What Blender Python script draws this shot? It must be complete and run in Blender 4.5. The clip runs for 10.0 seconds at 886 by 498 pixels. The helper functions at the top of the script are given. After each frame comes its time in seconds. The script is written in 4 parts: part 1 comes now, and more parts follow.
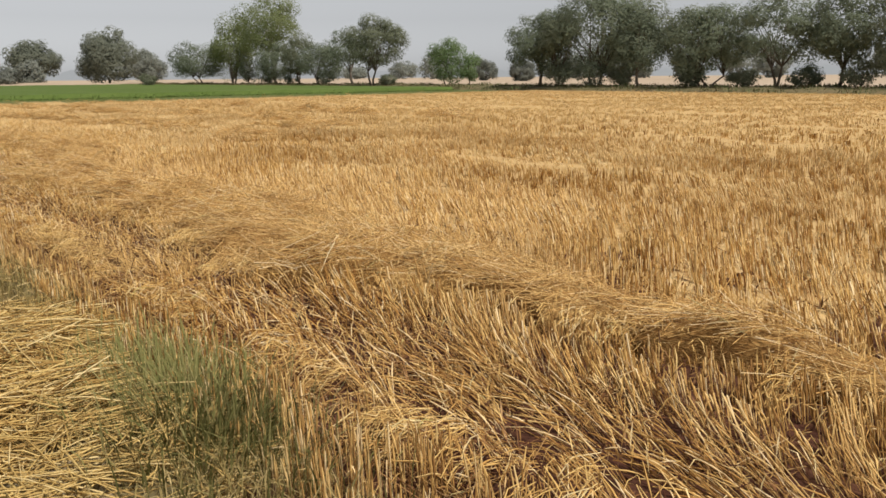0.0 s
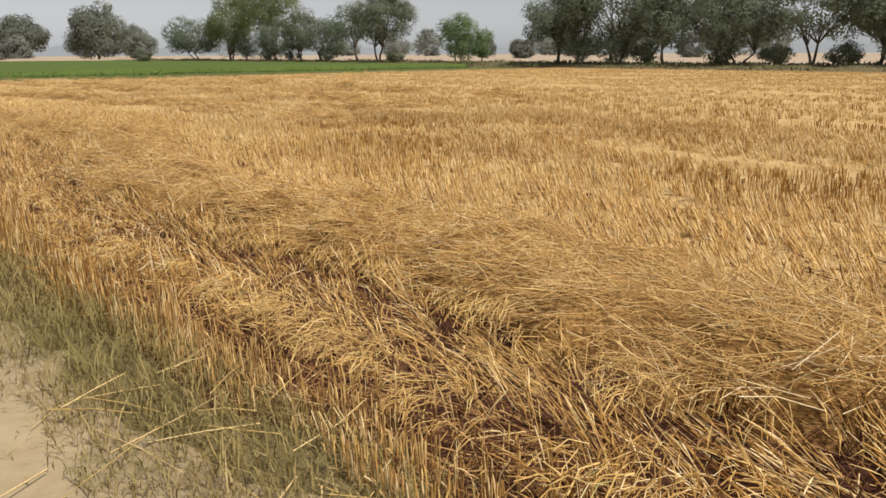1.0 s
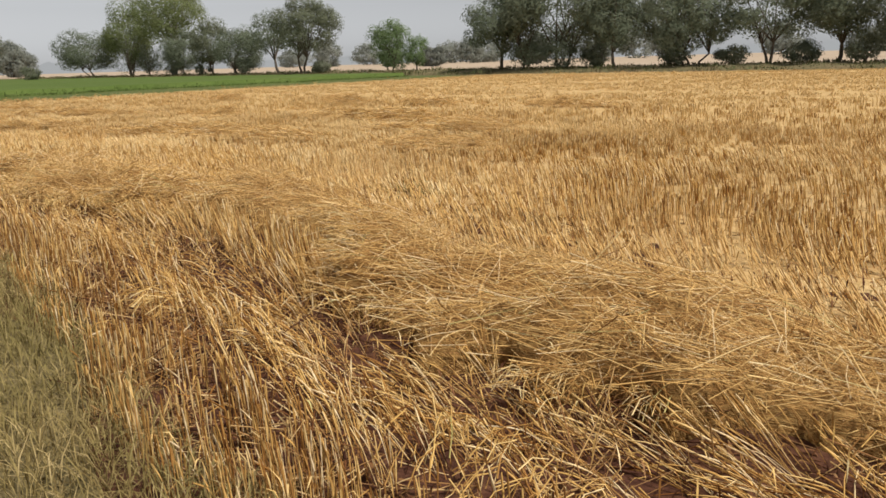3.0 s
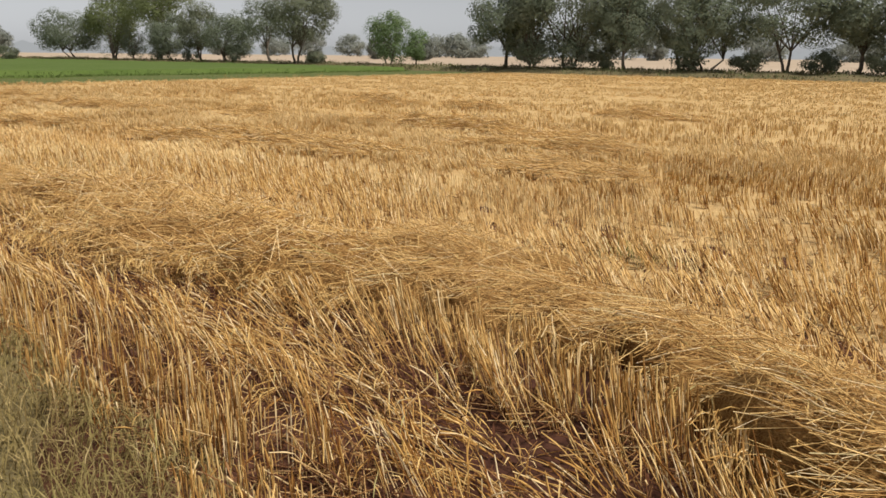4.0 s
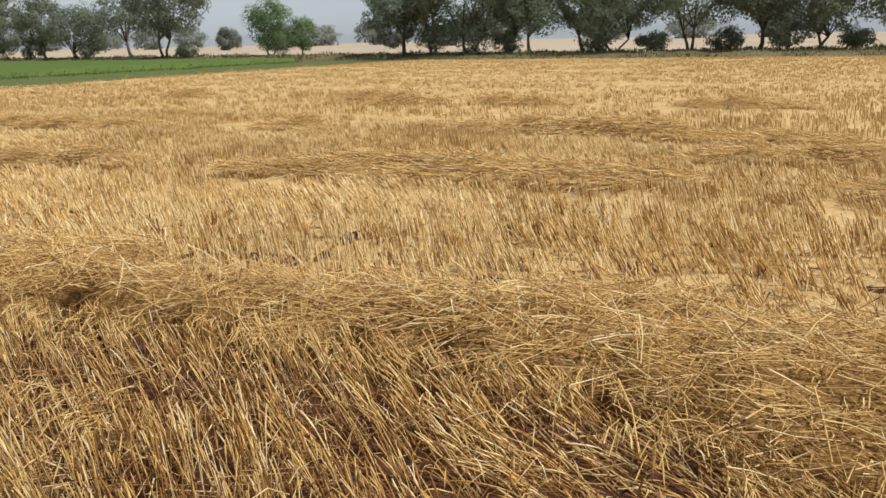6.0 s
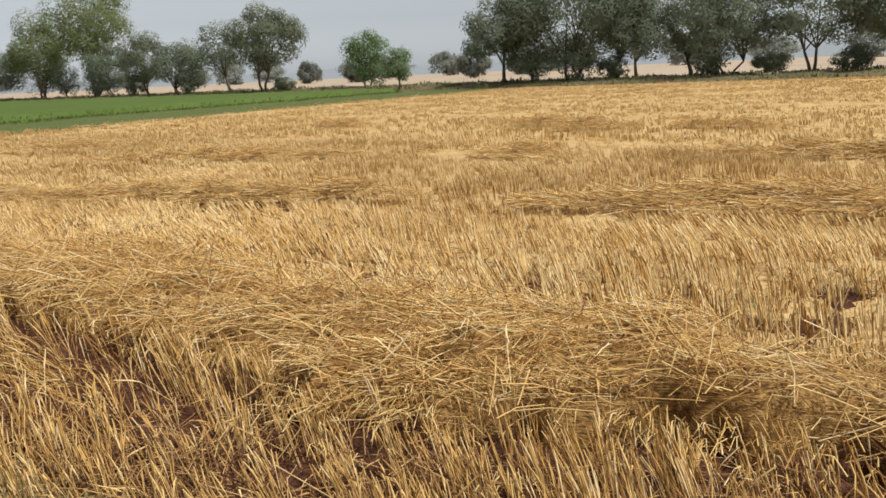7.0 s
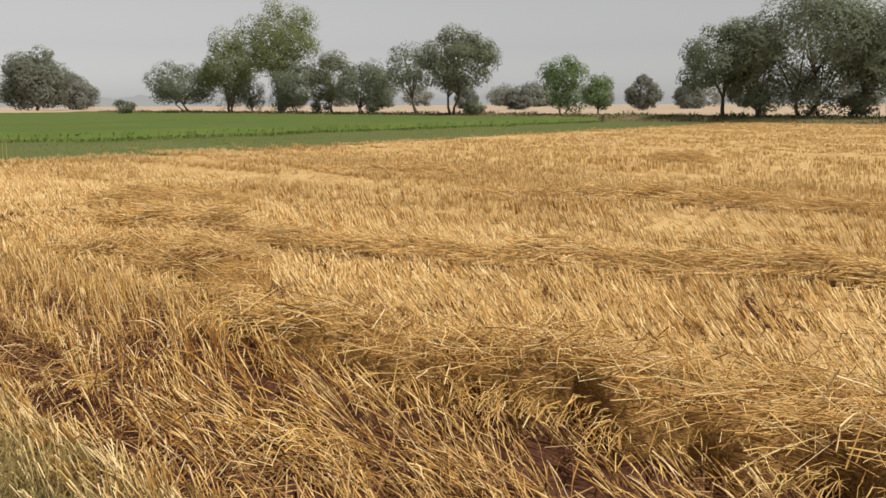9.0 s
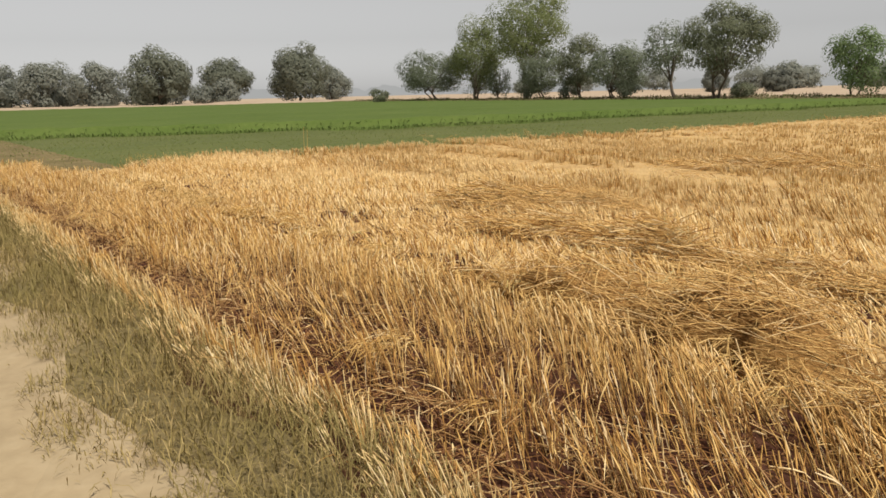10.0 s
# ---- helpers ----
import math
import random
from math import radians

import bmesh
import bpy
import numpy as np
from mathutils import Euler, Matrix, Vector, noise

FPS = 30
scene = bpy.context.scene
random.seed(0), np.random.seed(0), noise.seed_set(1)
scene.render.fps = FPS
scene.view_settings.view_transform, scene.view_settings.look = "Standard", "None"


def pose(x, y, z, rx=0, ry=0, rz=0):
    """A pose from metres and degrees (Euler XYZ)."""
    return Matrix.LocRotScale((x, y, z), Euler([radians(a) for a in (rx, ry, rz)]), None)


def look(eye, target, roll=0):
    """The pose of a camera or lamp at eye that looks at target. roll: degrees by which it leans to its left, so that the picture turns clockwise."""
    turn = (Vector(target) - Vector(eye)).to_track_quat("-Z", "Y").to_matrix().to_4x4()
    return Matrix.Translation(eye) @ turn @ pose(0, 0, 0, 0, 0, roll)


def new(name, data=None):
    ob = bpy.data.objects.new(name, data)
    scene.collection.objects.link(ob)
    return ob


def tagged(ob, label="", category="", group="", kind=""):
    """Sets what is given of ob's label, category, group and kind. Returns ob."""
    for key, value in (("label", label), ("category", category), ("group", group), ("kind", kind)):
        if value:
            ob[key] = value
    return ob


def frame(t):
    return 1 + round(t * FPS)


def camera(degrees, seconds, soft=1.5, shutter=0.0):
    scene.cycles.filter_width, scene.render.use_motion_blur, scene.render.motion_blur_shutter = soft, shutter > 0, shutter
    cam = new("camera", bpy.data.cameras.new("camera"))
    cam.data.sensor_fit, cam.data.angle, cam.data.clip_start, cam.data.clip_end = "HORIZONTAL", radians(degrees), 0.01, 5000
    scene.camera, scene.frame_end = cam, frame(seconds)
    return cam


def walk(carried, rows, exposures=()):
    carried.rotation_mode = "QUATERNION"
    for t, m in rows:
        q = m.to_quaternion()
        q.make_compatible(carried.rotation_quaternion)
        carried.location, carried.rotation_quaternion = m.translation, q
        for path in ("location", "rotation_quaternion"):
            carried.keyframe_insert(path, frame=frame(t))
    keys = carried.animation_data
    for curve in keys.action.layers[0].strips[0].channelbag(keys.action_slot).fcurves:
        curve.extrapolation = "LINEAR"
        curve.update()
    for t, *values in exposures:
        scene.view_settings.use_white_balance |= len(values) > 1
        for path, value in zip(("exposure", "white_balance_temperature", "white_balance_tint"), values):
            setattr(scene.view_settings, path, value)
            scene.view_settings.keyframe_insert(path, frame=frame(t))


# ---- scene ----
cam = camera(60.9, 10.0, 1.6)
PATH = [
    (0, (12.203, -6.599, 1.442), (11.958, -4.665, 0.995), -0.45),
    (0.5, (10.791, -5.421, 1.418), (10.539, -3.500, 0.923), -0.11),
    (1, (9.493, -4.335, 1.398), (9.276, -2.411, 0.895), -0.27),
    (1.5, (8.208, -3.336, 1.453), (8.112, -1.393, 0.985), -0.42),
    (2, (6.954, -2.263, 1.422), (6.984, -0.308, 1.000), -1.75),
    (2.5, (5.759, -1.229, 1.304), (5.797, 0.718, 0.849), -1.87),
    (4, (2.847, 2.419, 1.474), (2.951, 4.353, 0.975), 0.53),
    (4.5, (1.727, 3.438, 1.536), (2.002, 5.351, 1.023), 0.85),
    (5, (0.548, 4.450, 1.582), (0.975, 6.327, 1.036), 0.88),
    (6.5, (-2.732, 7.394, 1.541), (-2.280, 9.275, 1.034), -2.34),
    (7, (-4.050, 8.413, 1.484), (-3.744, 10.336, 1.028), -2.62),
    (7.5, (-5.324, 9.376, 1.392), (-5.180, 11.326, 0.972), -2.06),
    (8, (-6.711, 10.516, 1.400), (-6.602, 12.474, 1.008), -0.85),
    (8.5, (-7.946, 11.602, 1.425), (-7.864, 13.562, 1.038), -0.11),
    (9, (-9.129, 12.608, 1.453), (-9.151, 14.571, 1.075), -0.23),
    (9.5, (-10.328, 13.640, 1.431), (-10.585, 15.585, 1.044), -0.82),
    (10, (-11.524, 14.622, 1.390), (-12.128, 16.485, 0.985), -1.33),
]
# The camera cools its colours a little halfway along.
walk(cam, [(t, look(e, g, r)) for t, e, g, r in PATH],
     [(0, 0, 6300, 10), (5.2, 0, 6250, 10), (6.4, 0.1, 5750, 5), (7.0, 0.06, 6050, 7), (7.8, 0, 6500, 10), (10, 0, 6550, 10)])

# The track runs along D and the field lies to its right, along N.
D = Vector((-0.745, 0.667, 0.0))
N = Vector((0.667, 0.745, 0.0))
U0 = 3.225
SOIL_Z = -0.07  # the field lies a little below the track
rng = np.random.default_rng(11)


def world_xy(s, u):
    """World x and y of arrays of places s along the track and u across it."""
    return s * D.x + (u + U0) * N.x, s * D.y + (u + U0) * N.y


def at(s, u, z=0.0):
    x, y = world_xy(s, u)
    return Vector((x, y, z))


def field_edge(s):
    """Where the wheat begins beside the verge."""
    return np.interp(s, [-20, -8, -6, -4, -1.3, 1.5, 4, 8, 14.5, 19, 21, 22, 25, 29.2, 60, 200],
                     [1.15, 1.12, 1.05, 0.92, 0.95, 1.65, 1.85, 1.7, 1.28, 1.02, 1.08, 0.85, 0.47, -0.05, -4.0, -22])


def wave(s, u, scale, seed, stretch=1.0):
    """Smooth random waves between about -1 and 1, drawn out along the track by stretch."""
    r = np.random.default_rng(seed)
    total = 0.0
    for k in range(7):
        a, ph, f = r.uniform(0, 2 * math.pi), r.uniform(0, 2 * math.pi), r.uniform(0.6, 1.7)
        total = total + np.sin((s * math.cos(a) / stretch + u * math.sin(a)) * f * 2 * math.pi / scale + ph)
    return total / 3.2


# ---- light ----
SUN_ELEVATION, SUN_AZIMUTH = 57.0, 130.0
world = bpy.data.worlds.new("hazy_sky")
scene.world = world
world.use_nodes = True
wn = world.node_tree.nodes
sky = wn.new("ShaderNodeTexSky")
sky.sky_type, sky.sun_disc = "NISHITA", False
sky.sun_elevation, sky.sun_rotation = radians(SUN_ELEVATION), radians(SUN_AZIMUTH)
sky.air_density, sky.dust_density, sky.ozone_density = 1.0, 0.6, 1.0
grey = wn.new("ShaderNodeHueSaturation")
grey.inputs["Saturation"].default_value = 0.045
world.node_tree.links.new(sky.outputs[0], grey.inputs["Color"])
world.node_tree.links.new(grey.outputs[0], wn["Background"].inputs["Color"])
wn["Background"].inputs["Strength"].default_value = 0.085

sun_data = bpy.data.lights.new("sun", "SUN")
sun_data.energy, sun_data.angle, sun_data.color = 4.7, radians(5), (1.0, 0.93, 0.84)
sun = new("sun", sun_data)
az, el = radians(SUN_AZIMUTH), radians(SUN_ELEVATION)
sun.matrix_world = look((0, 0, 60), Vector((0, 0, 60)) - Vector((math.sin(az) * math.cos(el), math.cos(az) * math.cos(el), math.sin(el))))


# ---- materials ----
def material(name, roughness=0.8, specular=0.3):
    mat = bpy.data.materials.new(name)
    mat.use_nodes = True
    bsdf = mat.node_tree.nodes["Principled BSDF"]
    bsdf.inputs["Roughness"].default_value = roughness
    bsdf.inputs["Specular IOR Level"].default_value = specular
    return mat, mat.node_tree.nodes, mat.node_tree.links, bsdf


def ramp(nodes, stops):
    node = nodes.new("ShaderNodeValToRGB")
    el = node.color_ramp.elements
    while len(el) < len(stops):
        el.new(0.5)
    for e, (p, c) in zip(el, stops):
        e.position, e.color = p, (*c, 1)
    return node


def plant(name, stops, patch, patch_scale=0.35, roughness=0.75, translucent=0.0, specular=0.10):
    """Stems or leaves: each has its own shade, and patches of the stand drift towards another one."""
    mat, nodes, links, bsdf = material(name, roughness, specular)
    geo = nodes.new("ShaderNodeNewGeometry")
    own = ramp(nodes, stops)
    links.new(geo.outputs["Random Per Island"], own.inputs[0])
    coords = nodes.new("ShaderNodeTexCoord")
    noise_node = nodes.new("ShaderNodeTexNoise")
    noise_node.inputs["Scale"].default_value, noise_node.inputs["Detail"].default_value = patch_scale, 4
    links.new(coords.outputs["Object"], noise_node.inputs["Vector"])
    span = nodes.new("ShaderNodeMapRange")
    span.inputs[1].default_value, span.inputs[2].default_value = 0.42, 0.68
    span.inputs[3].default_value, span.inputs[4].default_value = 0.0, 0.6
    links.new(noise_node.outputs[0], span.inputs[0])
    fleck = nodes.new("ShaderNodeTexNoise")
    fleck.inputs["Scale"].default_value, fleck.inputs["Detail"].default_value = 38, 3
    links.new(coords.outputs["Object"], fleck.inputs["Vector"])
    mix = nodes.new("ShaderNodeMix")
    mix.data_type = "RGBA"
    links.new(span.outputs[0], mix.inputs["Factor"])
    links.new(own.outputs[0], mix.inputs["A"])
    mix.inputs["B"].default_value = (*patch, 1)
    mottle = nodes.new("ShaderNodeMix")
    mottle.data_type, mottle.blend_type = "RGBA", "MULTIPLY"
    mottle.inputs["Factor"].default_value = 0.45
    links.new(mix.outputs["Result"], mottle.inputs["A"])
    tone = ramp(nodes, [(0.3, (0.62, 0.56, 0.5)), (0.6, (1, 1, 1))])
    links.new(fleck.outputs[0], tone.inputs[0])
    links.new(tone.outputs[0], mottle.inputs["B"])
    links.new(mottle.outputs["Result"], bsdf.inputs["Base Color"])
    if translucent:
        leafy = nodes.new("ShaderNodeBsdfTranslucent")
        links.new(mottle.outputs["Result"], leafy.inputs["Color"])
        both = nodes.new("ShaderNodeMixShader")
        both.inputs[0].default_value = translucent
        links.new(bsdf.outputs[0], both.inputs[1])
        links.new(leafy.outputs[0], both.inputs[2])
        links.new(both.outputs[0], nodes["Material Output"].inputs["Surface"])
    return mat


def earth(name, stops, scale, fine, bump, roughness=0.95):
    """Soil, dust or stubble: broad stains, a fine grain and its relief."""
    mat, nodes, links, bsdf = material(name, roughness, 0.15)
    coords = nodes.new("ShaderNodeTexCoord")
    broad, grain = nodes.new("ShaderNodeTexNoise"), nodes.new("ShaderNodeTexNoise")
    for node, value, detail in ((broad, scale, 5), (grain, fine, 6)):
        node.inputs["Scale"].default_value, node.inputs["Detail"].default_value = value, detail
        links.new(coords.outputs["Object"], node.inputs["Vector"])
    half = nodes.new("ShaderNodeMath")
    half.operation = "MULTIPLY_ADD"
    half.inputs[1].default_value = 0.5
    links.new(grain.outputs[0], half.inputs[0])
    scaled = nodes.new("ShaderNodeMath")
    scaled.operation, scaled.inputs[1].default_value = "MULTIPLY", 0.5
    links.new(broad.outputs[0], scaled.inputs[0])
    links.new(scaled.outputs[0], half.inputs[2])
    colours = ramp(nodes, stops)
    links.new(half.outputs[0], colours.inputs[0])
    links.new(colours.outputs[0], bsdf.inputs["Base Color"])
    relief = nodes.new("ShaderNodeBump")
    relief.inputs["Strength"].default_value, relief.inputs["Distance"].default_value = bump, 0.03
    links.new(grain.outputs[0], relief.inputs["Height"])
    links.new(relief.outputs[0], bsdf.inputs["Normal"])
    return mat


def fibre(name, stops):
    """Matted straw: a grain drawn out along the track, wavering, with deep relief."""
    mat, nodes, links, bsdf = material(name, 0.85, 0.12)
    coords, turn = nodes.new("ShaderNodeTexCoord"), nodes.new("ShaderNodeMapping")
    turn.inputs["Rotation"].default_value = (0, 0, -math.atan2(D.y, D.x) - 0.25)
    links.new(coords.outputs["Object"], turn.inputs["Vector"])
    squeeze = nodes.new("ShaderNodeMapping")
    squeeze.inputs["Scale"].default_value = (7, 75, 75)
    links.new(turn.outputs[0], squeeze.inputs["Vector"])
    grain, broad = nodes.new("ShaderNodeTexNoise"), nodes.new("ShaderNodeTexNoise")
    grain.inputs["Scale"].default_value, grain.inputs["Detail"].default_value, grain.inputs["Distortion"].default_value = 1.0, 5, 1.2
    broad.inputs["Scale"].default_value, broad.inputs["Detail"].default_value = 1.4, 4
    links.new(squeeze.outputs[0], grain.inputs["Vector"])
    links.new(coords.outputs["Object"], broad.inputs["Vector"])
    mixed = nodes.new("ShaderNodeMix")
    mixed.inputs["Factor"].default_value = 0.3
    links.new(grain.outputs[0], mixed.inputs["A"])
    links.new(broad.outputs[0], mixed.inputs["B"])
    colours = ramp(nodes, stops)
    links.new(mixed.outputs["Result"], colours.inputs[0])
    links.new(colours.outputs[0], bsdf.inputs["Base Color"])
    relief = nodes.new("ShaderNodeBump")
    relief.inputs["Strength"].default_value, relief.inputs["Distance"].default_value = 1.0, 0.02
    links.new(grain.outputs[0], relief.inputs["Height"])
    links.new(relief.outputs[0], bsdf.inputs["Normal"])
    return mat


WHEAT = plant("ripe_wheat", [(0.0, (0.20, 0.085, 0.022)), (0.25, (0.44, 0.245, 0.072)), (0.6, (0.65, 0.415, 0.145)), (0.85, (0.76, 0.54, 0.24)), (1.0, (0.86, 0.69, 0.42))], (0.67, 0.455, 0.205))
STRAW = plant("flattened_straw", [(0.0, (0.18, 0.078, 0.02)), (0.25, (0.42, 0.228, 0.065)), (0.6, (0.645, 0.41, 0.135)), (0.85, (0.76, 0.54, 0.23)), (0.96, (0.85, 0.68, 0.40)), (1.0, (0.43, 0.385, 0.13))], (0.67, 0.47, 0.19))
EDGE = plant("red_gold_wheat", [(0.0, (0.15, 0.055, 0.013)), (0.22, (0.36, 0.175, 0.045)), (0.55, (0.62, 0.375, 0.118)), (0.8, (0.77, 0.54, 0.225)), (1.0, (0.87, 0.70, 0.44))], (0.66, 0.43, 0.165))
WEATHERED = plant("weathered_straw", [(0.0, (0.15, 0.06, 0.022)), (0.4, (0.36, 0.19, 0.072)), (0.8, (0.60, 0.385, 0.16)), (1.0, (0.76, 0.56, 0.29))], (0.42, 0.25, 0.11))
PALE = plant("bleached_wheat", [(0.0, (0.42, 0.255, 0.10)), (0.3, (0.68, 0.48, 0.21)), (0.7, (0.82, 0.625, 0.31)), (1.0, (0.90, 0.75, 0.47))], (0.79, 0.59, 0.29))
MAT_STRAW = plant("matted_straw", [(0.0, (0.22, 0.10, 0.03)), (0.22, (0.49, 0.28, 0.09)), (0.55, (0.69, 0.44, 0.16)), (0.82, (0.81, 0.575, 0.25)), (0.96, (0.90, 0.73, 0.46)), (1.0, (0.42, 0.38, 0.14))], (0.66, 0.435, 0.18))
LITTER = plant("dark_litter", [(0.0, (0.05, 0.018, 0.010)), (0.5, (0.12, 0.05, 0.024)), (0.85, (0.26, 0.13, 0.055)), (1.0, (0.48, 0.30, 0.14))], (0.11, 0.045, 0.024))
CUT_STRAW = plant("cut_straw", [(0.0, (0.24, 0.13, 0.04)), (0.3, (0.48, 0.31, 0.10)), (0.7, (0.66, 0.475, 0.18)), (1.0, (0.80, 0.64, 0.34))], (0.60, 0.43, 0.16))
VERGE = plant("verge_grass", [(0.0, (0.17, 0.12, 0.045)), (0.4, (0.275, 0.215, 0.08)), (0.8, (0.39, 0.30, 0.125)), (1.0, (0.56, 0.43, 0.21))], (0.23, 0.20, 0.07), 1.2, 0.85, 0.2)
TUFT = plant("tuft_grass", [(0.0, (0.14, 0.14, 0.045)), (0.6, (0.25, 0.24, 0.085)), (1.0, (0.42, 0.36, 0.16))], (0.21, 0.205, 0.07), 1.2, 0.8, 0.25)
CROP_LOW = plant("low_fodder_crop", [(0.0, (0.20, 0.235, 0.075)), (1.0, (0.235, 0.27, 0.09))], (0.235, 0.25, 0.09), 0.25, 0.8, 0.6)
CROP_TALL = plant("green_fodder_crop", [(0.0, (0.145, 0.205, 0.058)), (1.0, (0.175, 0.235, 0.075))], (0.16, 0.21, 0.068), 0.1, 0.8, 0.6)
WEEDS = plant("bank_weeds", [(0.0, (0.08, 0.10, 0.04)), (0.6, (0.14, 0.165, 0.065)), (1.0, (0.27, 0.20, 0.11))], (0.16, 0.12, 0.07), 0.3, 0.85, 0.15)
# Row leaf colours are lifted, standing in for haze in front of the bank.
LEAF_DARK = plant("dark_hazed_leaves", [(0.0, (0.194, 0.228, 0.157)), (1.0, (0.257, 0.294, 0.205))], (0.242, 0.271, 0.194), 0.5, 0.9, 0.6, 0.0)
LEAF_OLIVE = plant("olive_leaves", [(0.0, (0.199, 0.222, 0.148)), (1.0, (0.262, 0.285, 0.194))], (0.251, 0.266, 0.182), 0.5, 0.9, 0.6, 0.0)
LEAF_LIGHT = plant("yellow_green_leaves", [(0.0, (0.209, 0.249, 0.11)), (1.0, (0.278, 0.319, 0.151))], (0.255, 0.284, 0.145), 0.5, 0.9, 0.6, 0.0)
LEAF_FRESH = plant("fresh_green_leaves", [(0.0, (0.186, 0.261, 0.122)), (1.0, (0.249, 0.336, 0.157))], (0.232, 0.29, 0.151), 0.5, 0.9, 0.6, 0.0)
# Grey, hazy and far leaves carry the haze of the air in their colour.
LEAF_GREY = plant("grey_hazed_leaves", [(0.0, (0.245, 0.26, 0.225)), (1.0, (0.27, 0.285, 0.245))], (0.257, 0.272, 0.235), 0.3, 0.9, 0.6, 0.0)
# For blades added as shade along the front of the crop.
FRONT_SHADE = plant("front_shade_blades", [(0.0, (0.11, 0.16, 0.045)), (1.0, (0.18, 0.24, 0.075))], (0.165, 0.20, 0.07), 0.3, 0.85, 0.4)
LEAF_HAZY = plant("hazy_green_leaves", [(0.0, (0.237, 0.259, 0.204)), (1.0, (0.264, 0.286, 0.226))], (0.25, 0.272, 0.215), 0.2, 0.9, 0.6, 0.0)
LEAF_FAR = plant("pale_hazed_leaves", [(0.0, (0.315, 0.337, 0.295)), (1.0, (0.345, 0.367, 0.323))], (0.33, 0.352, 0.309), 0.2, 0.9, 0.6, 0.0)
SOIL = earth("field_soil", [(0.3, (0.045, 0.018, 0.011)), (0.5, (0.085, 0.036, 0.021)), (0.72, (0.16, 0.078, 0.04))], 0.7, 24, 0.6)
DUST = earth("track_dust", [(0.3, (0.29, 0.22, 0.13)), (0.5, (0.355, 0.275, 0.165)), (0.72, (0.42, 0.335, 0.21))], 0.9, 9, 0.35)
VERGE_SOIL = earth("verge_soil", [(0.3, (0.10, 0.08, 0.035)), (0.5, (0.165, 0.13, 0.06)), (0.7, (0.25, 0.19, 0.095))], 1.5, 20, 0.6)
CROP_SOIL = earth("crop_floor", [(0.3, (0.085, 0.103, 0.032)), (0.5, (0.102, 0.12, 0.039)), (0.7, (0.125, 0.133, 0.048))], 0.2, 6, 0.3)
CANOPY = earth("crop_canopy", [(0.3, (0.066, 0.103, 0.020)), (0.5, (0.085, 0.123, 0.027)), (0.7, (0.105, 0.14, 0.035))], 0.15, 5, 0.6)
BED = earth("matted_wheat", [(0.3, (0.33, 0.20, 0.08)), (0.48, (0.50, 0.33, 0.14)), (0.7, (0.62, 0.44, 0.21))], 1.6, 22, 1.0, 0.8)
STUBBLE = earth("dry_stubble", [(0.3, (0.34, 0.26, 0.18)), (0.5, (0.405, 0.315, 0.225)), (0.7, (0.46, 0.365, 0.265))], 0.03, 0.6, 0.2)
BANK = earth("bank_earth", [(0.3, (0.09, 0.08, 0.04)), (0.5, (0.14, 0.12, 0.06)), (0.7, (0.22, 0.16, 0.09))], 0.6, 8, 0.6)
BARK = earth("grey_brown_bark", [(0.3, (0.07, 0.055, 0.04)), (0.5, (0.13, 0.105, 0.08)), (0.7, (0.20, 0.17, 0.13))], 2.0, 18, 0.8)
BARK_PALE = earth("pale_bark", [(0.3, (0.20, 0.18, 0.15)), (0.5, (0.32, 0.29, 0.24)), (0.7, (0.42, 0.39, 0.33))], 2.0, 18, 0.6)
# The dark stops hold the shade of gaps between the stems above.
FELT = fibre("felted_straw", [(0.32, (0.085, 0.036, 0.012)), (0.48, (0.28, 0.15, 0.047)), (0.72, (0.56, 0.36, 0.13))])
# Far woods glow an even pale grey, painted in place of haze.
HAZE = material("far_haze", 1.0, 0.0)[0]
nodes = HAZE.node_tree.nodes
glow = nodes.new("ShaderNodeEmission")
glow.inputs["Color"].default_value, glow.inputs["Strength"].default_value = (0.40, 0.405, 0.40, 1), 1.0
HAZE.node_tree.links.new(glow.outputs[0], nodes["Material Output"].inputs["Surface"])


# ---- meshes ----
def mesh_of(name, verts, quads, tris, mat):
    """A mesh from arrays of vertices, four-cornered and three-cornered faces."""
    me = bpy.data.meshes.new(name)
    verts, quads, tris = np.asarray(verts, np.float32), np.asarray(quads, np.int32).reshape(-1, 4), np.asarray(tris, np.int32).reshape(-1, 3)
    me.vertices.add(len(verts))
    me.vertices.foreach_set("co", verts.ravel())
    loops = np.concatenate([quads.ravel(), tris.ravel()])
    me.loops.add(len(loops))
    me.loops.foreach_set("vertex_index", loops)
    sizes = np.concatenate([np.full(len(quads), 4, np.int32), np.full(len(tris), 3, np.int32)])
    me.polygons.add(len(sizes))
    me.polygons.foreach_set("loop_start", np.concatenate([[0], np.cumsum(sizes)[:-1]]).astype(np.int32))
    me.polygons.foreach_set("loop_total", sizes)
    me.materials.append(mat)
    me.update(calc_edges=True)
    return me


COMB = ((0.0, 1.0), (0.6, 1.4))
EAR = ((0.0, 0.70, 0.80, 1.0), (0.8, 0.72, 1.55, 0.8))
MID = ((0.0, 0.55, 1.0), (0.9, 0.9, 1.2))
SPIKE = ((0.0, 1.0), (0.0, 1.15))
FAR = ((0.0, 1.0), (0.9, 1.0))
BARE = ((0.0, 0.5, 1.0), (1.0, 0.95, 0.6))


